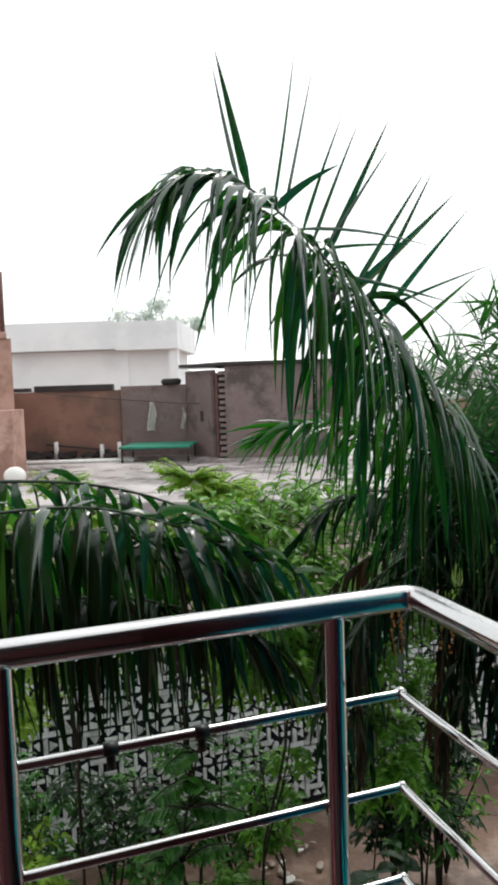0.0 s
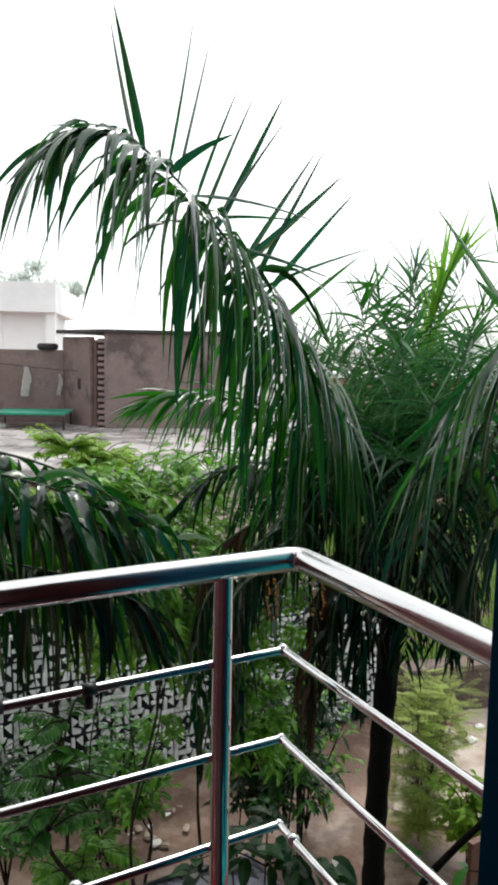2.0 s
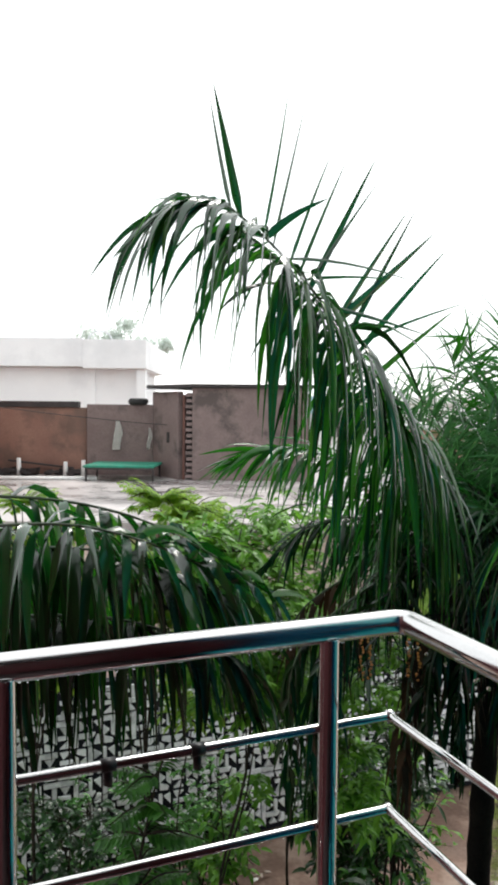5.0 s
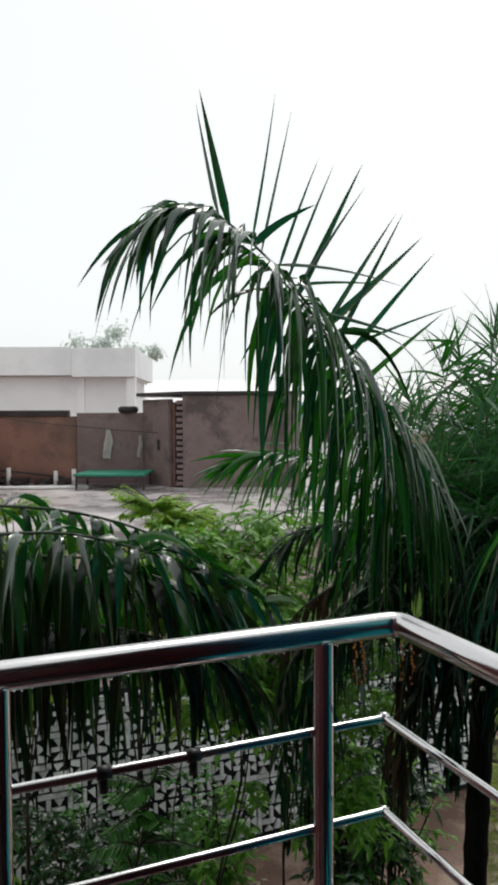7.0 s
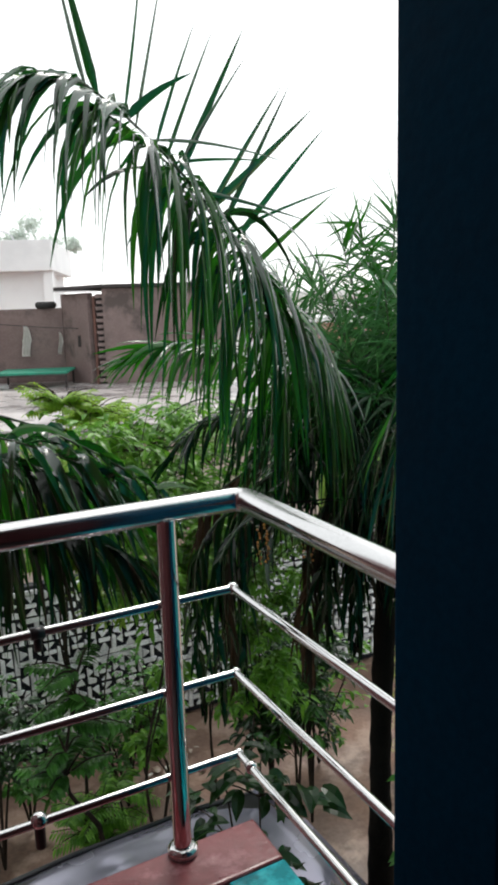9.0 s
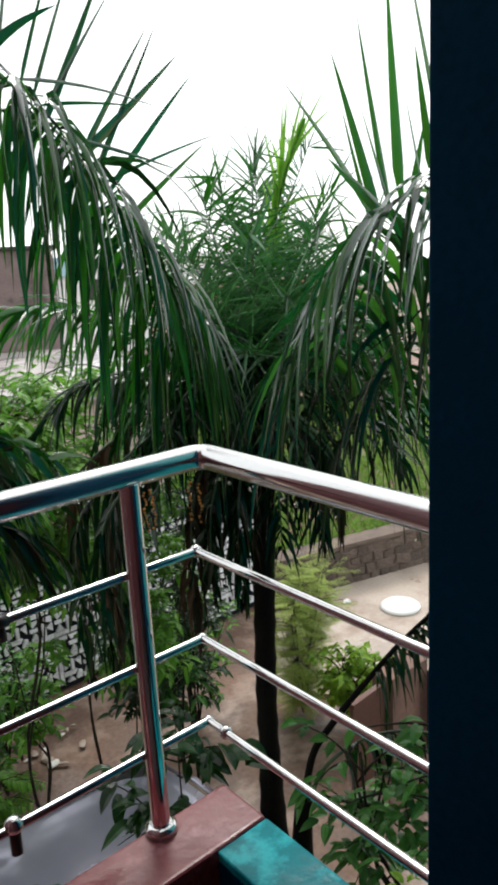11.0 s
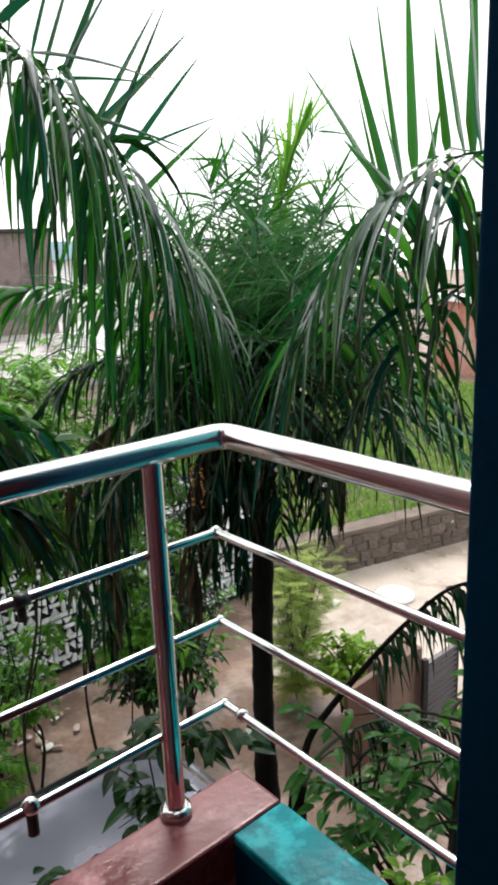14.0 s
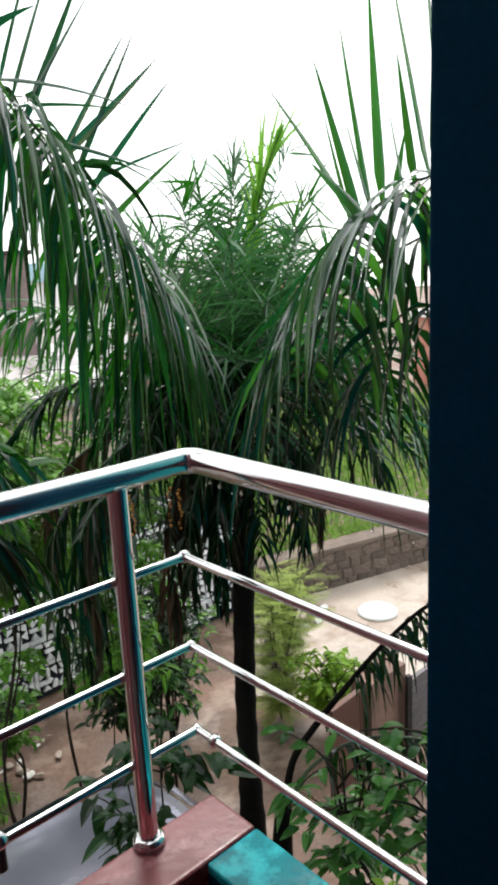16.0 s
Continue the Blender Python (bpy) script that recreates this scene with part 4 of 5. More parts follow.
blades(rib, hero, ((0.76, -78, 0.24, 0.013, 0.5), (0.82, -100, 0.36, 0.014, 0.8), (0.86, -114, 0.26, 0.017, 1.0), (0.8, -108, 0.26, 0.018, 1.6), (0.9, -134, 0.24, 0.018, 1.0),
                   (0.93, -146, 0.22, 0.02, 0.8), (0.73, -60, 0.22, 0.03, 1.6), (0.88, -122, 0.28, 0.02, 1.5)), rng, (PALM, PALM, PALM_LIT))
frond(palm, [Vector(p) + Vector((0.06, 0.12, -0.06)) for p in hero[:-2]], 44, 0.95, 0.036, rng, hang=(6.5, 6.5), lift=(0.2, 0.2), start=0.15, forward=0.3, out=0.6, bias=0.95, ends=0.6, material=PALM_GREEN)
frond(palm, [Vector(p) + Vector((0.1, 0.22, -0.1)) for p in hero[:-4]], 32, 0.95, 0.036, rng, hang=(6.0, 6.0), lift=(0.2, 0.2), start=0.25, forward=0.2, out=0.7, ends=0.8)
# frond on the other side, arching towards the column
other = [CROWN + Vector((0.02, -0.12, 0.05)), (1.22, 3.9, 4.1), (1.12, 3.2, 4.5), (1.04, 2.72, 4.86), (1.07, 2.42, 5.01), (1.12, 2.2, 5.05), (1.2, 1.95, 5.0), (1.3, 1.75, 4.86)]
rib = frond(palm, other, 66, 0.85, 0.04, rng, hang=(3.2, 3.8), lift=(0.3, 0.3), start=0.26, single=True, forward=0.0, out=1.1, lit=0.2)
blades(rib, other, ((0.49, -15, 0.56, 0.048, 0.05), (0.55, -11, 0.66, 0.055, 0.05), (0.52, -21, 0.6, 0.046, -0.08), (0.48, -42, 0.62, 0.052, 0.25), (0.5, -60, 0.36, 0.055, 0.1), (0.47, -24, 0.42, 0.026, 0.0), (0.52, -28, 0.36, 0.03, 0.1),
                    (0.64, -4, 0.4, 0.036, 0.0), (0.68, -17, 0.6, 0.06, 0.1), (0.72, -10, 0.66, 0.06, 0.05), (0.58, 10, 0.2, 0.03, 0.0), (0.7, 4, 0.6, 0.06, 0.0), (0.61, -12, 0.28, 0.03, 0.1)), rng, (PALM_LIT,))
frond(palm, [Vector(p) + Vector((0.2, 0.25, -0.16)) for p in other], 30, 0.75, 0.04, rng, hang=(5.0, 4.0), lift=(0.2, 0.2), start=0.25, forward=0.35)
frond(palm, [Vector(p) + Vector((0.32, 0.12, -0.34)) for p in other], 34, 0.8, 0.036, rng, hang=(3.6, 4.2), lift=(0.2, 0.2), start=0.3, forward=0.1, out=0.9)
# frond behind, a stiff fan arching left
frond(palm, [CROWN + Vector((-0.1, 0.05, 0.05)), (0.75, 4.62, 4.2), (0.4, 4.6, 4.5), (0.1, 4.6, 4.62), (-0.12, 4.6, 4.62), (-0.3, 4.6, 4.56)],
      60, 0.68, 0.034, rng, hang=(1.6, 2.4), lift=(0.4, 0.2), start=0.3, forward=0.6, ends=0.8, material=PALM_GREEN)
frond(palm, [CROWN, (0.75, 4.4, 4.1), (0.35, 4.3, 4.25), (0.05, 4.3, 4.15), (-0.15, 4.3, 3.95)], 36, 0.6, 0.032, rng, hang=(2.5, 2.5), lift=(0.3, 0.3), start=0.25)
# upright centre of the crown
for a, L in (((1.05, 4.6, 5.5), 0.4), ((1.32, 4.6, 5.65), 0.36), ((1.75, 4.7, 5.7), 0.4), ((0.7, 4.3, 5.05), 0.4), ((0.4, 4.1, 5.12), 0.36),
             ((0.9, 4.5, 5.4), 0.36), ((2.0, 4.9, 5.4), 0.42), ((1.5, 5.1, 5.6), 0.4), ((0.8, 5.1, 5.2), 0.4), ((2.1, 4.4, 5.1), 0.46), ((1.05, 4.0, 5.1), 0.4), ((1.5, 4.0, 5.15), 0.36),
             ((1.2, 3.8, 4.75), 0.42), ((0.75, 3.9, 4.7), 0.42), ((1.75, 3.9, 4.8), 0.42), ((1.45, 3.7, 4.6), 0.44), ((0.9, 3.7, 4.45), 0.44), ((1.9, 4.1, 4.5), 0.44), ((0.55, 4.2, 4.6), 0.42), ((1.7, 3.6, 4.4), 0.44)):
    end = CROWN.lerp(Vector(a), 0.86)
    mid = CROWN.lerp(end, 0.5) + UP * 0.1 + (CROWN - end).cross(UP) * rng.uniform(-0.15, 0.15) + Vector((rng.uniform(-0.08, 0.08), rng.uniform(-0.08, 0.08), 0))
    # front fronds always take the paler green, brightness put into their colour
    frond(palm, [CROWN + UP * 0.05, mid, end, end + (end - mid) * 0.15 - UP * 0.06], 46, L * 1.5, 0.021, rng, hang=(0.2, 0.9), lift=(0.35, 0.35), start=0.15, r0=0.011, forward=0.5 + rng.uniform(-0.25, 0.25), out=0.9, ends=0.8, messy=1.7, material=PALM_PALE if a[1] < 4.05 else rng.choice((PALM_PALE, PALM_GREEN)))
# pale new leaf, opening like a fan at its tip
spear = [CROWN + UP * 0.1, (1.42, 4.68, 4.7), (1.48, 4.62, 5.2), (1.62, 4.56, 5.6)]
rib = frond(palm, spear, 26, 0.42, 0.034, rng, hang=(0.1, 0.4), lift=(0.1, 0.1), start=0.45, material=PALM_YOUNG, forward=1.5, out=0.5, rib=RACHIS)
blades(rib, spear, ((0.7, 12, 0.55, 0.04, 0.0), (0.75, 22, 0.6, 0.036, 0.05), (0.8, 30, 0.55, 0.03, 0.1), (0.72, 4, 0.5, 0.034, 0.0), (0.85, 40, 0.45, 0.026, 0.3), (0.66, -14, 0.42, 0.026, 0.1), (0.6, 55, 0.45, 0.03, 0.6)), rng, (PALM_YOUNG,))
# drooping skirt below the crown: stiff fronds first, slack ones under them
for k in range(24):
    a = k / 24 * 2 * math.pi + rng.uniform(-0.15, 0.15)
    d = Vector((math.cos(a), math.sin(a), 0))
    q = rng.uniform(0.6, 1.15)
    h = rng.uniform(-0.2, 0.5)
    slack = 1.2 if k % 2 else 3.6
    frond(palm, [CROWN, CROWN + d * 0.45 * q + UP * (0.25 + h), CROWN + d * 0.95 * q + UP * (0.15 + h), CROWN + d * 1.3 * q - UP * (0.35 * q - h * 0.5)], 22, 0.6, 0.034, rng, hang=(slack, slack), lift=(0.3, 0.2), start=0.2, out=1.0, messy=1.4, material=PALM_PALE if k % 4 == 1 else None)
for k in range(11):
    a = k / 11 * 2 * math.pi + 0.5
    d = Vector((math.cos(a), math.sin(a), 0))
    frond(palm, [CROWN - UP * 0.1, CROWN + d * 0.25 - UP * 0.1, CROWN + d * 0.45 - UP * 0.35, CROWN + d * 0.5 - UP * 0.8], 26, 0.5, 0.034, rng, hang=(2.5, 2.5), lift=(0, 0), start=0.15, out=1.0, material=PALM_DRY if k % 3 == 0 else None)


# dead fronds hanging from the crown on the yard side
for k in range(9):
    a = -3.35 + k * 0.15
    d = Vector((math.cos(a), math.sin(a), 0))
    q = rng.uniform(0.6, 1.25)
    e = CROWN + d * q * 1.1
    drop = rng.uniform(0.6, 1.4)
    frond(palm, [CROWN, CROWN + d * 0.5 * q + UP * 0.1, e - UP * 0.3, e + d * 0.1 - UP * (0.3 + drop * 0.5), e + d * 0.08 - UP * (0.3 + drop)], 24, 0.5, 0.044, rng,
          hang=(5, 5), lift=(0, 0), start=0.3, material=PALM_DRY if k % 3 == 0 else None, out=0.6)

for x, y in ((0.31, 3.6), (0.35, 3.62), (0.58, 3.6), (0.55, 3.66)):   # strings of ripe fruit
    stalk = part("fruit_stalk", pipe(spline([CROWN - UP * 0.15, ((x + 1.36) / 2, 4.1, 3.75), (x, y, 3.84), (x, y, 3.56)], 12), 0.004, 5), BARK, palm)
    fruit = bmesh.new()
    for q in range(13):
        bmesh.ops.create_icosphere(fruit, subdivisions=1, radius=rng.uniform(0.006, 0.009), matrix=Matrix.Translation((x + rng.gauss(0, 0.006), y + rng.gauss(0, 0.006), 3.76 - q * 0.016)))
    part("fruit_string", fruit, FRUIT, stalk, "string of small orange fruit")

# second palm beside the yard, one frond reaching in front of the balcony
LP = Vector((-3.3, 2.75, 4.0))
palm_b = thing("palm_tree", (-3.3, 2.75, 0), "feather palm beside the yard with a wet drooping frond", "palm tree")
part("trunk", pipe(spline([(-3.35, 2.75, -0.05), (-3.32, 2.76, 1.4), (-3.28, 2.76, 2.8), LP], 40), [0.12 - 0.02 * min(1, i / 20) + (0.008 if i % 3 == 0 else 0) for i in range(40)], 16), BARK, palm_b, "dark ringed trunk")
low = [LP, (-2.5, 2.72, 4.32), (-1.7, 2.6, 4.42), (-1.24, 2.5, 4.46), (-0.98, 2.42, 4.49), (-0.79, 2.36, 4.5), (-0.62, 2.3, 4.48), (-0.46, 2.28, 4.43), (-0.32, 2.28, 4.36)]
frond(palm_b, low, 48, 0.54, 0.038, rng, hang=(5.5, 7.0), lift=(0.9, 0.6), start=0.4, single=True, forward=0.25, out=0.9, messy=2.2, ends=0.95, lit=0.2)
frond(palm_b, [LP, (-2.5, 2.95, 4.36), (-1.7, 2.9, 4.5), (-1.1, 2.82, 4.53), (-0.7, 2.76, 4.48), (-0.4, 2.7, 4.36), (-0.15, 2.66, 4.2)], 40, 0.5, 0.04, rng, hang=(5.0, 6.5), lift=(0.8, 0.6), start=0.35, single=True, forward=0.3, out=0.8, messy=2.2, ends=0.9, lit=0.35)
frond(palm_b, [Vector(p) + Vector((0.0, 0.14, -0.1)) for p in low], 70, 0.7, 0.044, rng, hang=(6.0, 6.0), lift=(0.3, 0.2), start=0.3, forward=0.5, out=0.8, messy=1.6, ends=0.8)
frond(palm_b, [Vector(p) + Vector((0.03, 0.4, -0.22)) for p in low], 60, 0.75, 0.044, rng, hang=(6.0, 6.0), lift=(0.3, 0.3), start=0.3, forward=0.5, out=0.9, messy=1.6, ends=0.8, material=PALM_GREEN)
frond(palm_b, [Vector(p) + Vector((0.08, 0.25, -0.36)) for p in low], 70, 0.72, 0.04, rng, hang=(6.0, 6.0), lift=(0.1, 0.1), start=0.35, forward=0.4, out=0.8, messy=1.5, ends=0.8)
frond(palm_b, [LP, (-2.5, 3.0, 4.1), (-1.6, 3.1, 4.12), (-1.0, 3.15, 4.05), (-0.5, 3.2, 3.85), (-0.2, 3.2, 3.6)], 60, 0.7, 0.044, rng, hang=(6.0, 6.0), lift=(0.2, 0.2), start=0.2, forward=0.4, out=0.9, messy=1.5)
for k in range(9):
    a = 2.0 + k * 0.62
    d = Vector((math.cos(a), math.sin(a), 0))
    frond(palm_b, [LP, LP + d * 0.5 + UP * 0.45, LP + d * 1.1 + UP * 0.4, LP + d * 1.6 - UP * 0.2], 40, 0.6, 0.03, rng, hang=(5.0, 5.0), lift=(0.1, 0.1), start=0.2)

# young palm below the column
young = thing("young_palm", (1.38, 4.4, 0), "young palm with a few arching wet fronds behind the parked car", "palm")
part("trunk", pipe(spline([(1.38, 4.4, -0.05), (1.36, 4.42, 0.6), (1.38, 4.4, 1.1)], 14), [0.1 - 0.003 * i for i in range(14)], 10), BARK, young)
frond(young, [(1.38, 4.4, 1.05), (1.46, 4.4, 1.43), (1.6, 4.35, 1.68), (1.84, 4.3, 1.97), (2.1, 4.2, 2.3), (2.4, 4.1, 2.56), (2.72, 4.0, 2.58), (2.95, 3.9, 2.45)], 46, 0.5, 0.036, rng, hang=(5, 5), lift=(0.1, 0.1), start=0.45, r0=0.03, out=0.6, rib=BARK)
frond(young, [(1.4, 4.4, 1.05), (1.5, 4.2, 1.5), (1.75, 3.9, 1.85), (2.1, 3.6, 1.9), (2.4, 3.4, 1.7)], 34, 0.42, 0.03, rng, hang=(4, 4), lift=(0.1, 0.1), start=0.35, r0=0.018, out=0.6)


# ---- broad-leaved plants ----
def leaf_shape(p, d, nrm, length, width, seg=4, droop=0.5):
    vs, fs = [], []
    d = d.normalized()
    s = d.cross(nrm)
    s = (s if s.length > 0.01 else Vector((1, 0, 0))).normalized()
    for k in range(seg + 1):
        f = k / seg
        half = width / 2 * math.sin(math.pi * (0.08 + 0.92 * f)) ** 0.8 if k < seg else 0
        c = p + d * length * f - UP * droop * length * f * f
        up = s.cross(d).normalized()
        if k == seg:
            vs.append(c)
        else:
            vs += [c - s * half + up * half * 0.3, c, c + s * half + up * half * 0.3]
        if k < seg:
            a = 3 * k
            fs += [(a, a + 1, a + 4, a + 3), (a + 1, a + 2, a + 5, a + 4)] if k < seg - 1 else [(a, a + 1, a + 3), (a + 1, a + 2, a + 3)]
    return vs, fs


def plant(name, label, category, at, top, spread, stems, twigs, leaves, leaf, wide, material, rng, pinnate=False, bare=0.35, group="", droop=0.5, stem_r=0.014):
    """A shrub or sapling: leaning stems that fork into twigs with many leaves."""
    at = Vector(at)
    t = thing(name, at, label, category, group)
    V_, F_ = [], []
    wood = bmesh.new()

    def put(v, f):
        o = len(V_)
        V_.extend(v)
        F_.extend(tuple(q + o for q in face) for face in f)

    bow = Vector((rng.uniform(-0.16, 0.16), rng.uniform(-0.16, 0.16), 0))
    for _ in range(stems):
        a = rng.uniform(0, 2 * math.pi)
        out = Vector((math.cos(a), math.sin(a), 0)) * spread * rng.uniform(0.1, 0.7)
        h = top * rng.uniform(0.75, 1.0)
        if bare >= 0.5:                                   # one crooked stem that forks high up
            line = spline([at, at + bow + UP * h * 0.3, at - bow * 0.6 + out * 0.08 + UP * h * 0.6, at + out + UP * h], 14)
        else:
            line = spline([at, at + out * 0.3 + UP * h * 0.4, at + out * 0.7 + UP * h * 0.75, at + out + UP * h], 14)
        tube(wood, line, [stem_r * (1 - 0.75 * i / 13) for i in range(14)], 7)
        for _ in range(twigs):
            k = rng.randrange(int(14 * bare), 14)
            p = line[k]
            b = rng.uniform(0, 2 * math.pi)
            d = Vector((math.cos(b), math.sin(b), rng.uniform(-0.1, 0.7))).normalized()
            L = spread * rng.uniform(0.35, 0.75)
            tw = spline([p, p + d * L * 0.5 + UP * 0.04, p + d * L - UP * 0.05 * L], 8)
            tube(wood, tw, [stem_r * 0.35 * (1 - 0.7 * i / 7) for i in range(8)], 5, caps=False)
            if pinnate:
                for i in range(leaves):
                    q = tw[1].lerp(tw[-1], i / leaves)
                    for s in (-1, 1):
                        dd = d * 0.55 + d.cross(UP).normalized() * s + UP * rng.uniform(-0.25, 0.15)
                        put(*leaf_shape(q, dd, UP, leaf * (0.6 + 0.4 * math.sin(math.pi * (i + 1) / (leaves + 1))), wide, 3, droop))
            else:
                for i in range(leaves):
                    q = tw[rng.randrange(2, 8)] + Vector([rng.gauss(0, 0.02) for _ in range(3)])
                    b2 = rng.uniform(0, 2 * math.pi)
                    dd = Vector((math.cos(b2), math.sin(b2), rng.uniform(-0.5, 0.5))) + d * 0.6
                    put(*leaf_shape(q, dd, Vector((rng.gauss(0, 0.4), rng.gauss(0, 0.4), 1)), leaf * rng.uniform(0.6, 1.15), wide * rng.uniform(0.8, 1.15), 4, droop))
    part("stem", wood, TWIG, t)
    tagged(mesh_part("foliage", V_, F_, material, t), kind="stuff")
    return t


rng = random.Random(23)
plant("sapling", "slim sapling with fern-like bright green leaves before the patterned wall", "sapling", (-0.95, 5.4, 0), 2.45, 0.6, 1, 26, 9, 0.12, 0.045, MID, rng, pinnate=True, bare=0.7, stem_r=0.03)
plant("sapling", "tall sapling with yellow-green feathery leaves in the yard", "sapling", (-1.85, 5.6, 0), 4.26, 0.5, 5, 50, 12, 0.075, 0.022, LIME, rng, pinnate=True, bare=0.85, stem_r=0.016)
plant("sapling", "tall sapling with bright feathery green leaves in the yard", "sapling", (-1.0, 5.8, 0), 4.45, 0.55, 5, 50, 12, 0.08, 0.024, LIME, rng, pinnate=True, bare=0.85, stem_r=0.016)
plant("shrub", "leafy shrub with light green leaves beside the palm", "shrub", (-0.3, 5.6, 0), 4.15, 0.9, 4, 50, 16, 0.14, 0.04, BRIGHT, rng, bare=0.72, stem_r=0.012)
plant("shrub", "leafy shrub with yellow-green leaves beside the palm", "shrub", (0.2, 6.4, 0), 4.0, 0.9, 4, 44, 15, 0.14, 0.04, BRIGHT, rng, bare=0.7, stem_r=0.012)
plant("shrub", "dark leafy shrub before the patterned wall", "shrub", (-2.5, 6.2, 0), 1.5, 0.6, 3, 18, 14, 0.1, 0.04, MID, rng, bare=0.2)
plant("shrub", "dark leafy shrub before the patterned wall", "shrub", (-0.55, 7.3, 0), 1.3, 0.6, 4, 10, 12, 0.1, 0.04, MID, rng, bare=0.25)
plant("shrub", "dark leafy shrub before the patterned wall", "shrub", (-3.6, 6.2, 0), 1.9, 0.7, 3, 14, 12, 0.1, 0.04, MID, rng, bare=0.25)
for x, y, h in ((1.3, 7.2, 1.7), (-1.6, 6.6, 1.3), (-2.9, 6.3, 1.5), (-0.7, 6.8, 1.2)):
    plant("shrub", "dark leafy shrub before the patterned wall", "shrub", (x, y, 0), h, 0.6, 4, 10, 12, 0.1, 0.045, MID if x < 1 else BRIGHT, rng, bare=0.25)
plant("shrub", "dark leafy shrub before the patterned wall", "shrub", (-1.75, 6.1, 0), 1.9, 0.55, 4, 9, 12, 0.11, 0.05, DEEP, rng, bare=0.45)
plant("shrub", "light green shrub before the patterned wall", "shrub", (-0.35, 6.5, 0), 1.7, 0.5, 4, 8, 11, 0.11, 0.05, BRIGHT, rng, bare=0.5)
plant("shrub", "small yellow-green shrub before the patterned wall", "shrub", (-2.3, 5.6, 0), 1.3, 0.4, 4, 10, 12, 0.1, 0.04, LIME, rng, bare=0.3)
plant("shrub", "leafy green shrub at the foot of the palm", "shrub", (0.75, 6.9, 0), 1.5, 0.6, 5, 16, 14, 0.14, 0.05, DEEP, rng, bare=0.3)
plant("shrub", "leafy green shrub at the foot of the palm", "shrub", (0.95, 6.5, 0), 1.7, 0.5, 4, 10, 10, 0.13, 0.045, MID, rng, bare=0.3)
plant("shrub", "tall dark shrub with narrow leaves behind the palm trunk", "shrub", (1.05, 6.3, 0), 2.9, 0.6, 4, 24, 14, 0.13, 0.035, DEEP, rng, bare=0.3)
plant("fern_bush", "soft pale-green feathery bush by the lane", "bush", (2.4, 6.9, 0), 1.75, 0.6, 30, 20, 16, 0.055, 0.007, FERN, rng, pinnate=True, bare=0.1, droop=0.5, stem_r=0.006)
plant("shrub", "low yellow-green shrub beside the lane", "shrub", (2.75, 6.5, 0), 1.0, 0.5, 6, 14, 12, 0.1, 0.045, LIME, rng, bare=0.3)
plant("guava_tree", "small tree with crooked branches and broad green leaves below the column", "tree", (1.95, 3.45, 0), 2.6, 0.9, 5, 7, 7, 0.14, 0.062, MID, rng, bare=0.4, stem_r=0.034)
plant("guava_tree", "small tree with crooked branches and broad green leaves below the column", "tree", (1.72, 3.85, 0), 2.0, 0.7, 4, 8, 8, 0.14, 0.058, MID, rng, bare=0.5, stem_r=0.025)
plant("shrub", "yellow-green leafy shrub below the balcony side", "shrub", (1.3, 2.75, 0), 1.6, 0.45, 5, 14, 14, 0.12, 0.05, LIME, rng, bare=0.4)
for x, y, h in ((-0.75, 6.7, 3.95), (0.45, 5.6, 3.7), (-2.6, 6.3, 4.2)):
    plant("sapling", "tall slim sapling with a leafy light green top", "sapling", (x, y, 0), h, 0.6, 1, 110, 18, 0.11, 0.036, BRIGHT if x > -0.7 else LIME, rng, bare=0.6, stem_r=0.01)
plant("shrub", "thin leafy spray rising beside the parked car", "shrub", (-0.12, 2.4, 0), 2.98, 0.4, 2, 8, 9, 0.09, 0.035, DEEP, rng, bare=0.85, stem_r=0.012)
plant("shrub", "broad-leaved dark spray rising beside the parked car", "shrub", (0.2, 2.55, 0), 3.12, 0.42, 3, 8, 8, 0.11, 0.052, DEEP, rng, bare=0.82, stem_r=0.012)
plant("shrub", "low green weed on the bare soil", "weed", (-0.85, 5.9, 0), 0.9, 0.5, 5, 12, 10, 0.1, 0.025, BRIGHT, rng, pinnate=True, bare=0.2)


def grass_field():
    """Uneven blades over the raised bed."""
    g = np.random.default_rng(5)
    vs, fs = [], []
    for _ in range(15000):
        s, w = g.uniform(0, 1), g.uniform(0, 1) ** 1.6
        p = wa.lerp(wb, s) + wn_ * (0.35 + w * 9)
        h, a = g.uniform(0.06, 0.2) * (1 + w), g.uniform(0, 6.28)
        d = Vector((math.cos(a), math.sin(a), 0))
        q = Vector((p.x, p.y, 0.575))
        o = len(vs)
        b = Vector((-d.y, d.x, 0)) * (0.012 + 0.03 * w)
        vs += [q - b, q + b, q + d * h * 0.3 + UP * h * 0.7 + b * 0.6, q + d * h * 0.8 + UP * h]
        fs += [(o, o + 1, o + 2), (o, o + 2, o + 3)]
    tagged(mesh_part("grass", vs, fs, GRASS), "uneven green grass on the raised bed", "grass", kind="stuff")


grass_field()


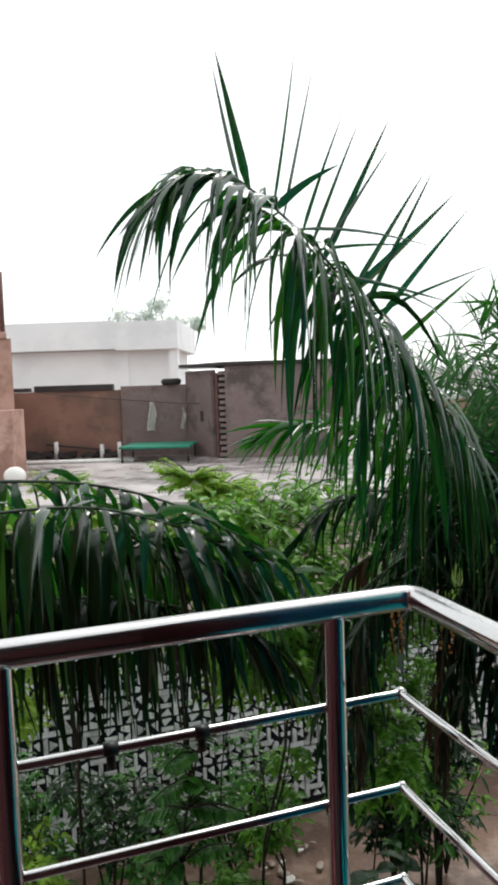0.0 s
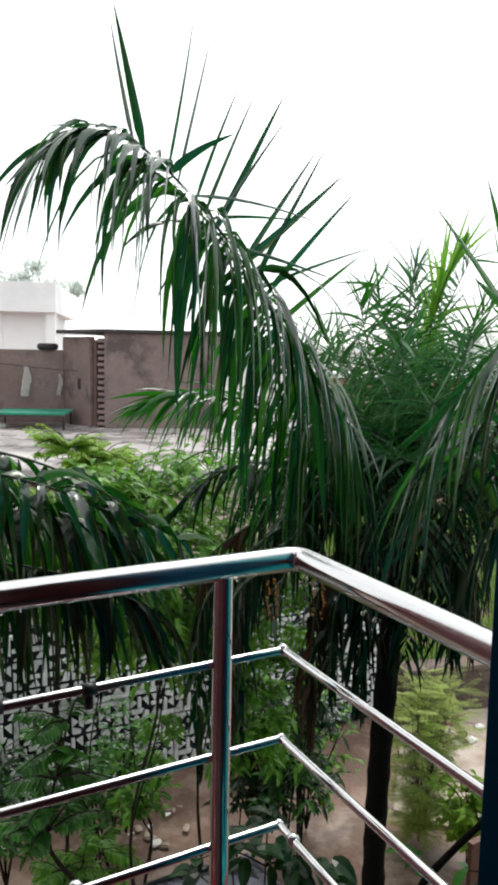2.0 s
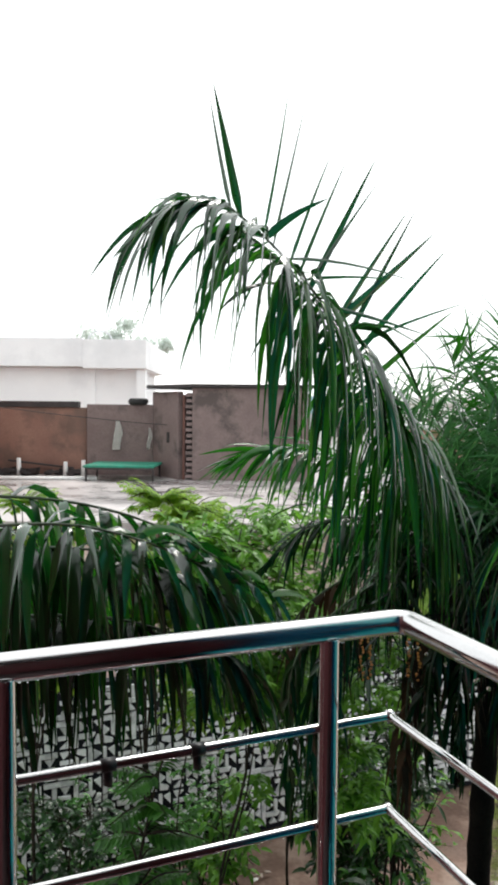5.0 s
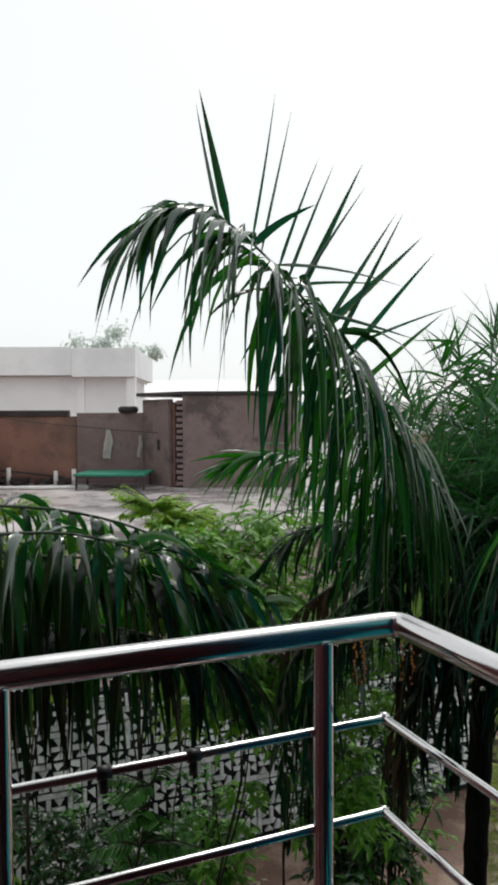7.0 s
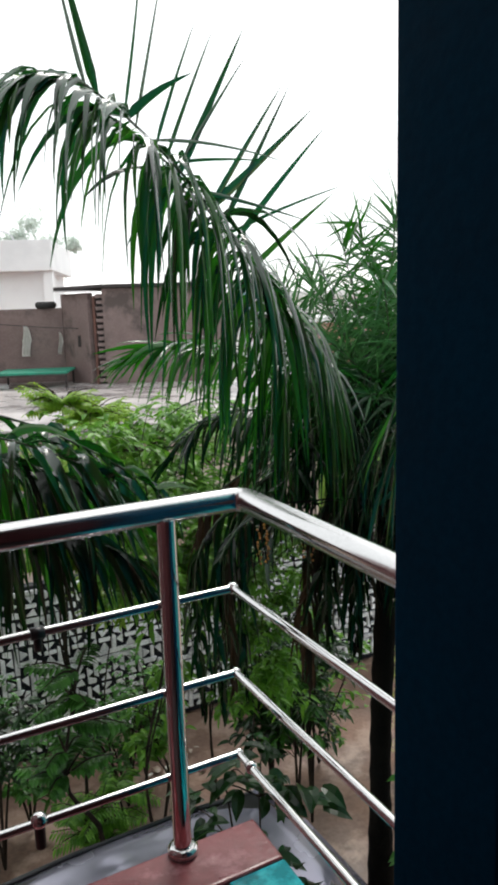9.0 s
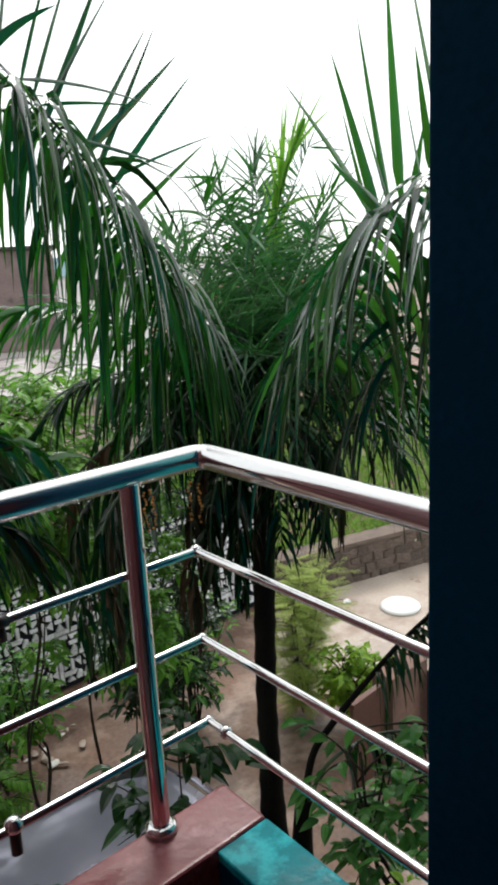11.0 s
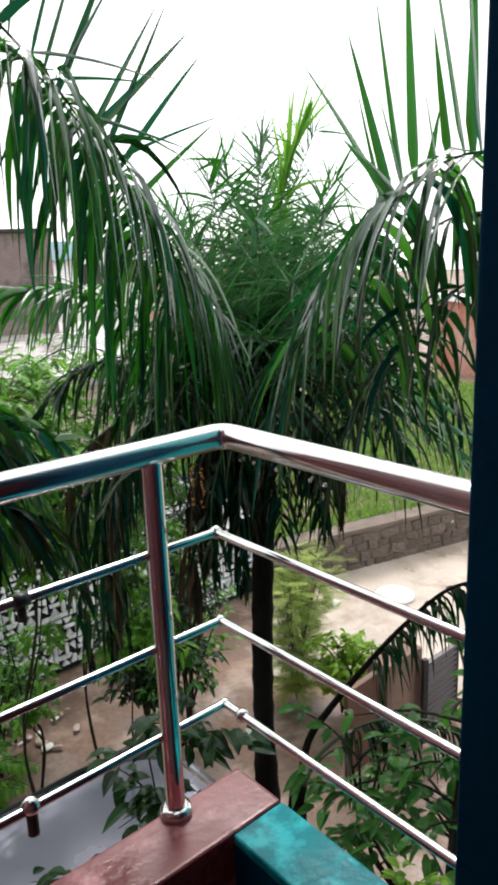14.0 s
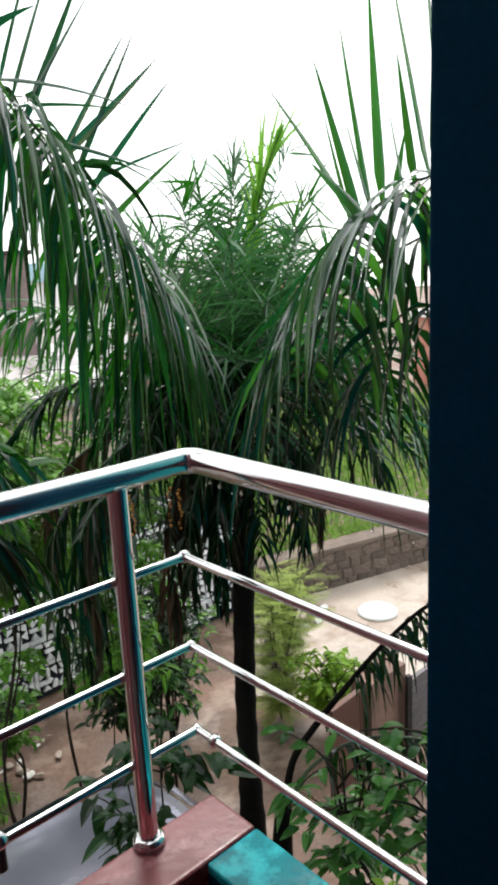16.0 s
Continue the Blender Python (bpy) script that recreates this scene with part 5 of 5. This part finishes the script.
def hazy_tree(at, h, r):
    t = thing("distant_tree", at, "distant tree behind the white house, haze put into its pale leaves", "tree", "distant trees")
    at = Vector(at)
    part("trunk", pipe([at, at + UP * h * 0.6], [0.25, 0.12], 8), TWIG, t)
    g = random.Random(int(at.x * 10))
    vs, fs = [], []
    cl = [at + Vector((g.gauss(0, r * 0.5), g.gauss(0, r * 0.3), h * g.uniform(0.55, 0.95))) for _ in range(12)]
    for _ in range(1600):
        c = g.choice(cl) + Vector([g.gauss(0, r * 0.2) for _ in range(3)])
        v, f = leaf_shape(c, Vector((g.gauss(0, 1), g.gauss(0, 1), g.gauss(0, 0.5))), UP, 0.35, 0.2, 3)
        o = len(vs)
        vs += v
        fs += [tuple(q + o for q in face) for face in f]
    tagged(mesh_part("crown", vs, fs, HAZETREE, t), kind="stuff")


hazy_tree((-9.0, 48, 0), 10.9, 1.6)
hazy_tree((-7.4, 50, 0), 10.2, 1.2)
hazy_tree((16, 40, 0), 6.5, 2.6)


# ---- loose things on the lane ----
tub = bmesh.new()
tube(tub, [(4.6, 8.6, 0.03), (4.6, 8.6, 0.06), (4.6, 8.6, 0.085), (4.6, 8.6, 0.09)], [0.28, 0.28, 0.25, 0.02], 24)
tagged(part("plastic_tub", tub, WHITEP, smooth=True), "upturned white plastic tub on the lane", "tub")
shoe = bmesh.new()
bmesh.ops.create_icosphere(shoe, subdivisions=3, radius=0.085, matrix=Matrix.Translation((3.2, 8.25, 0.07)) @ Matrix.Diagonal((1.3, 0.8, 0.6, 1)))
for v in shoe.verts:
    v.co += Vector((0.03, 0.03, 0.02)) * noise.noise(v.co * 9)
tagged(part("black_bag", shoe, BLACK, smooth=True), "crumpled black plastic bag on the lane", "bag")
lr = random.Random(8)
for k in range(16):
    c = Vector((3.15 + lr.uniform(0, 0.9), 9.0 + lr.uniform(-0.35, 0.35), 0.05))
    bit = bmesh.new()
    bmesh.ops.create_icosphere(bit, subdivisions=2, radius=lr.uniform(0.02, 0.06), matrix=Matrix.Translation(c) @ Matrix.Diagonal((1.3, 1, 0.7, 1)))
    for v in bit.verts:
        v.co += Vector((0.03, 0.03, 0.02)) * noise.noise(v.co * 14)
    m = lr.choice((STONE, STONE, STONE, WHITEP, PINKWALL))
    tagged(part("litter_scrap", bit, m), "small scrap of litter beside the rubble wall", "litter", "litter scraps")


for k in range(14):                                       # pale scraps on the bare soil
    c = Vector((-0.25 + lr.gauss(0, 0.22), 7.25 + lr.gauss(0, 0.18), 0.015))
    bit = bmesh.new()
    bmesh.ops.create_icosphere(bit, subdivisions=2, radius=lr.uniform(0.015, 0.045), matrix=Matrix.Translation(c) @ Matrix.Rotation(lr.uniform(0, 3), 4, "Z") @ Matrix.Diagonal((1.5, 1, 0.4, 1)))
    for v in bit.verts:
        v.co += Vector((0.03, 0.03, 0.01)) * noise.noise(v.co * 14)
    tagged(part("stone_chip", bit, lr.choice((ROAD, ROAD, STONE, CLOTH))), "pale stone chip lying on the wet soil", "stone", "stone chips")


def rubble_stone(g):
    bm = bmesh.new()
    bmesh.ops.create_cube(bm, size=1)
    bmesh.ops.bevel(bm, geom=list(bm.edges), offset=0.16, segments=1, affect="EDGES")
    for v in bm.verts:
        v.co += Vector((g.uniform(-0.13, 0.13), g.uniform(-0.08, 0.08), g.uniform(-0.13, 0.13)))
    me = bpy.data.meshes.new("stone")
    bm.to_mesh(me)
    bm.free()
    me.materials.append(STONE)
    return me


g = random.Random(3)
shapes = [rubble_stone(g) for _ in range(7)]
turn_w = Matrix((wd, wn_, UP)).transposed().to_4x4()
for row in range(4):
    x = g.uniform(0, 0.2)
    while x < 8.0:
        w = g.uniform(0.16, 0.36)
        ob = new("stone", g.choice(shapes))
        ob.parent = rubble
        ob.matrix_world = Matrix.Translation(wa + wd * (x + w / 2) + wn_ * 0.012 + UP * (0.06 + row * 0.15 + g.uniform(-0.015, 0.015))) @ turn_w @ Matrix.Rotation(g.uniform(-0.16, 0.16), 4, 'Y') @ Matrix.Diagonal((w * g.uniform(0.8, 1.0), g.uniform(0.04, 0.07), g.uniform(0.1, 0.17), 1))
        x += w
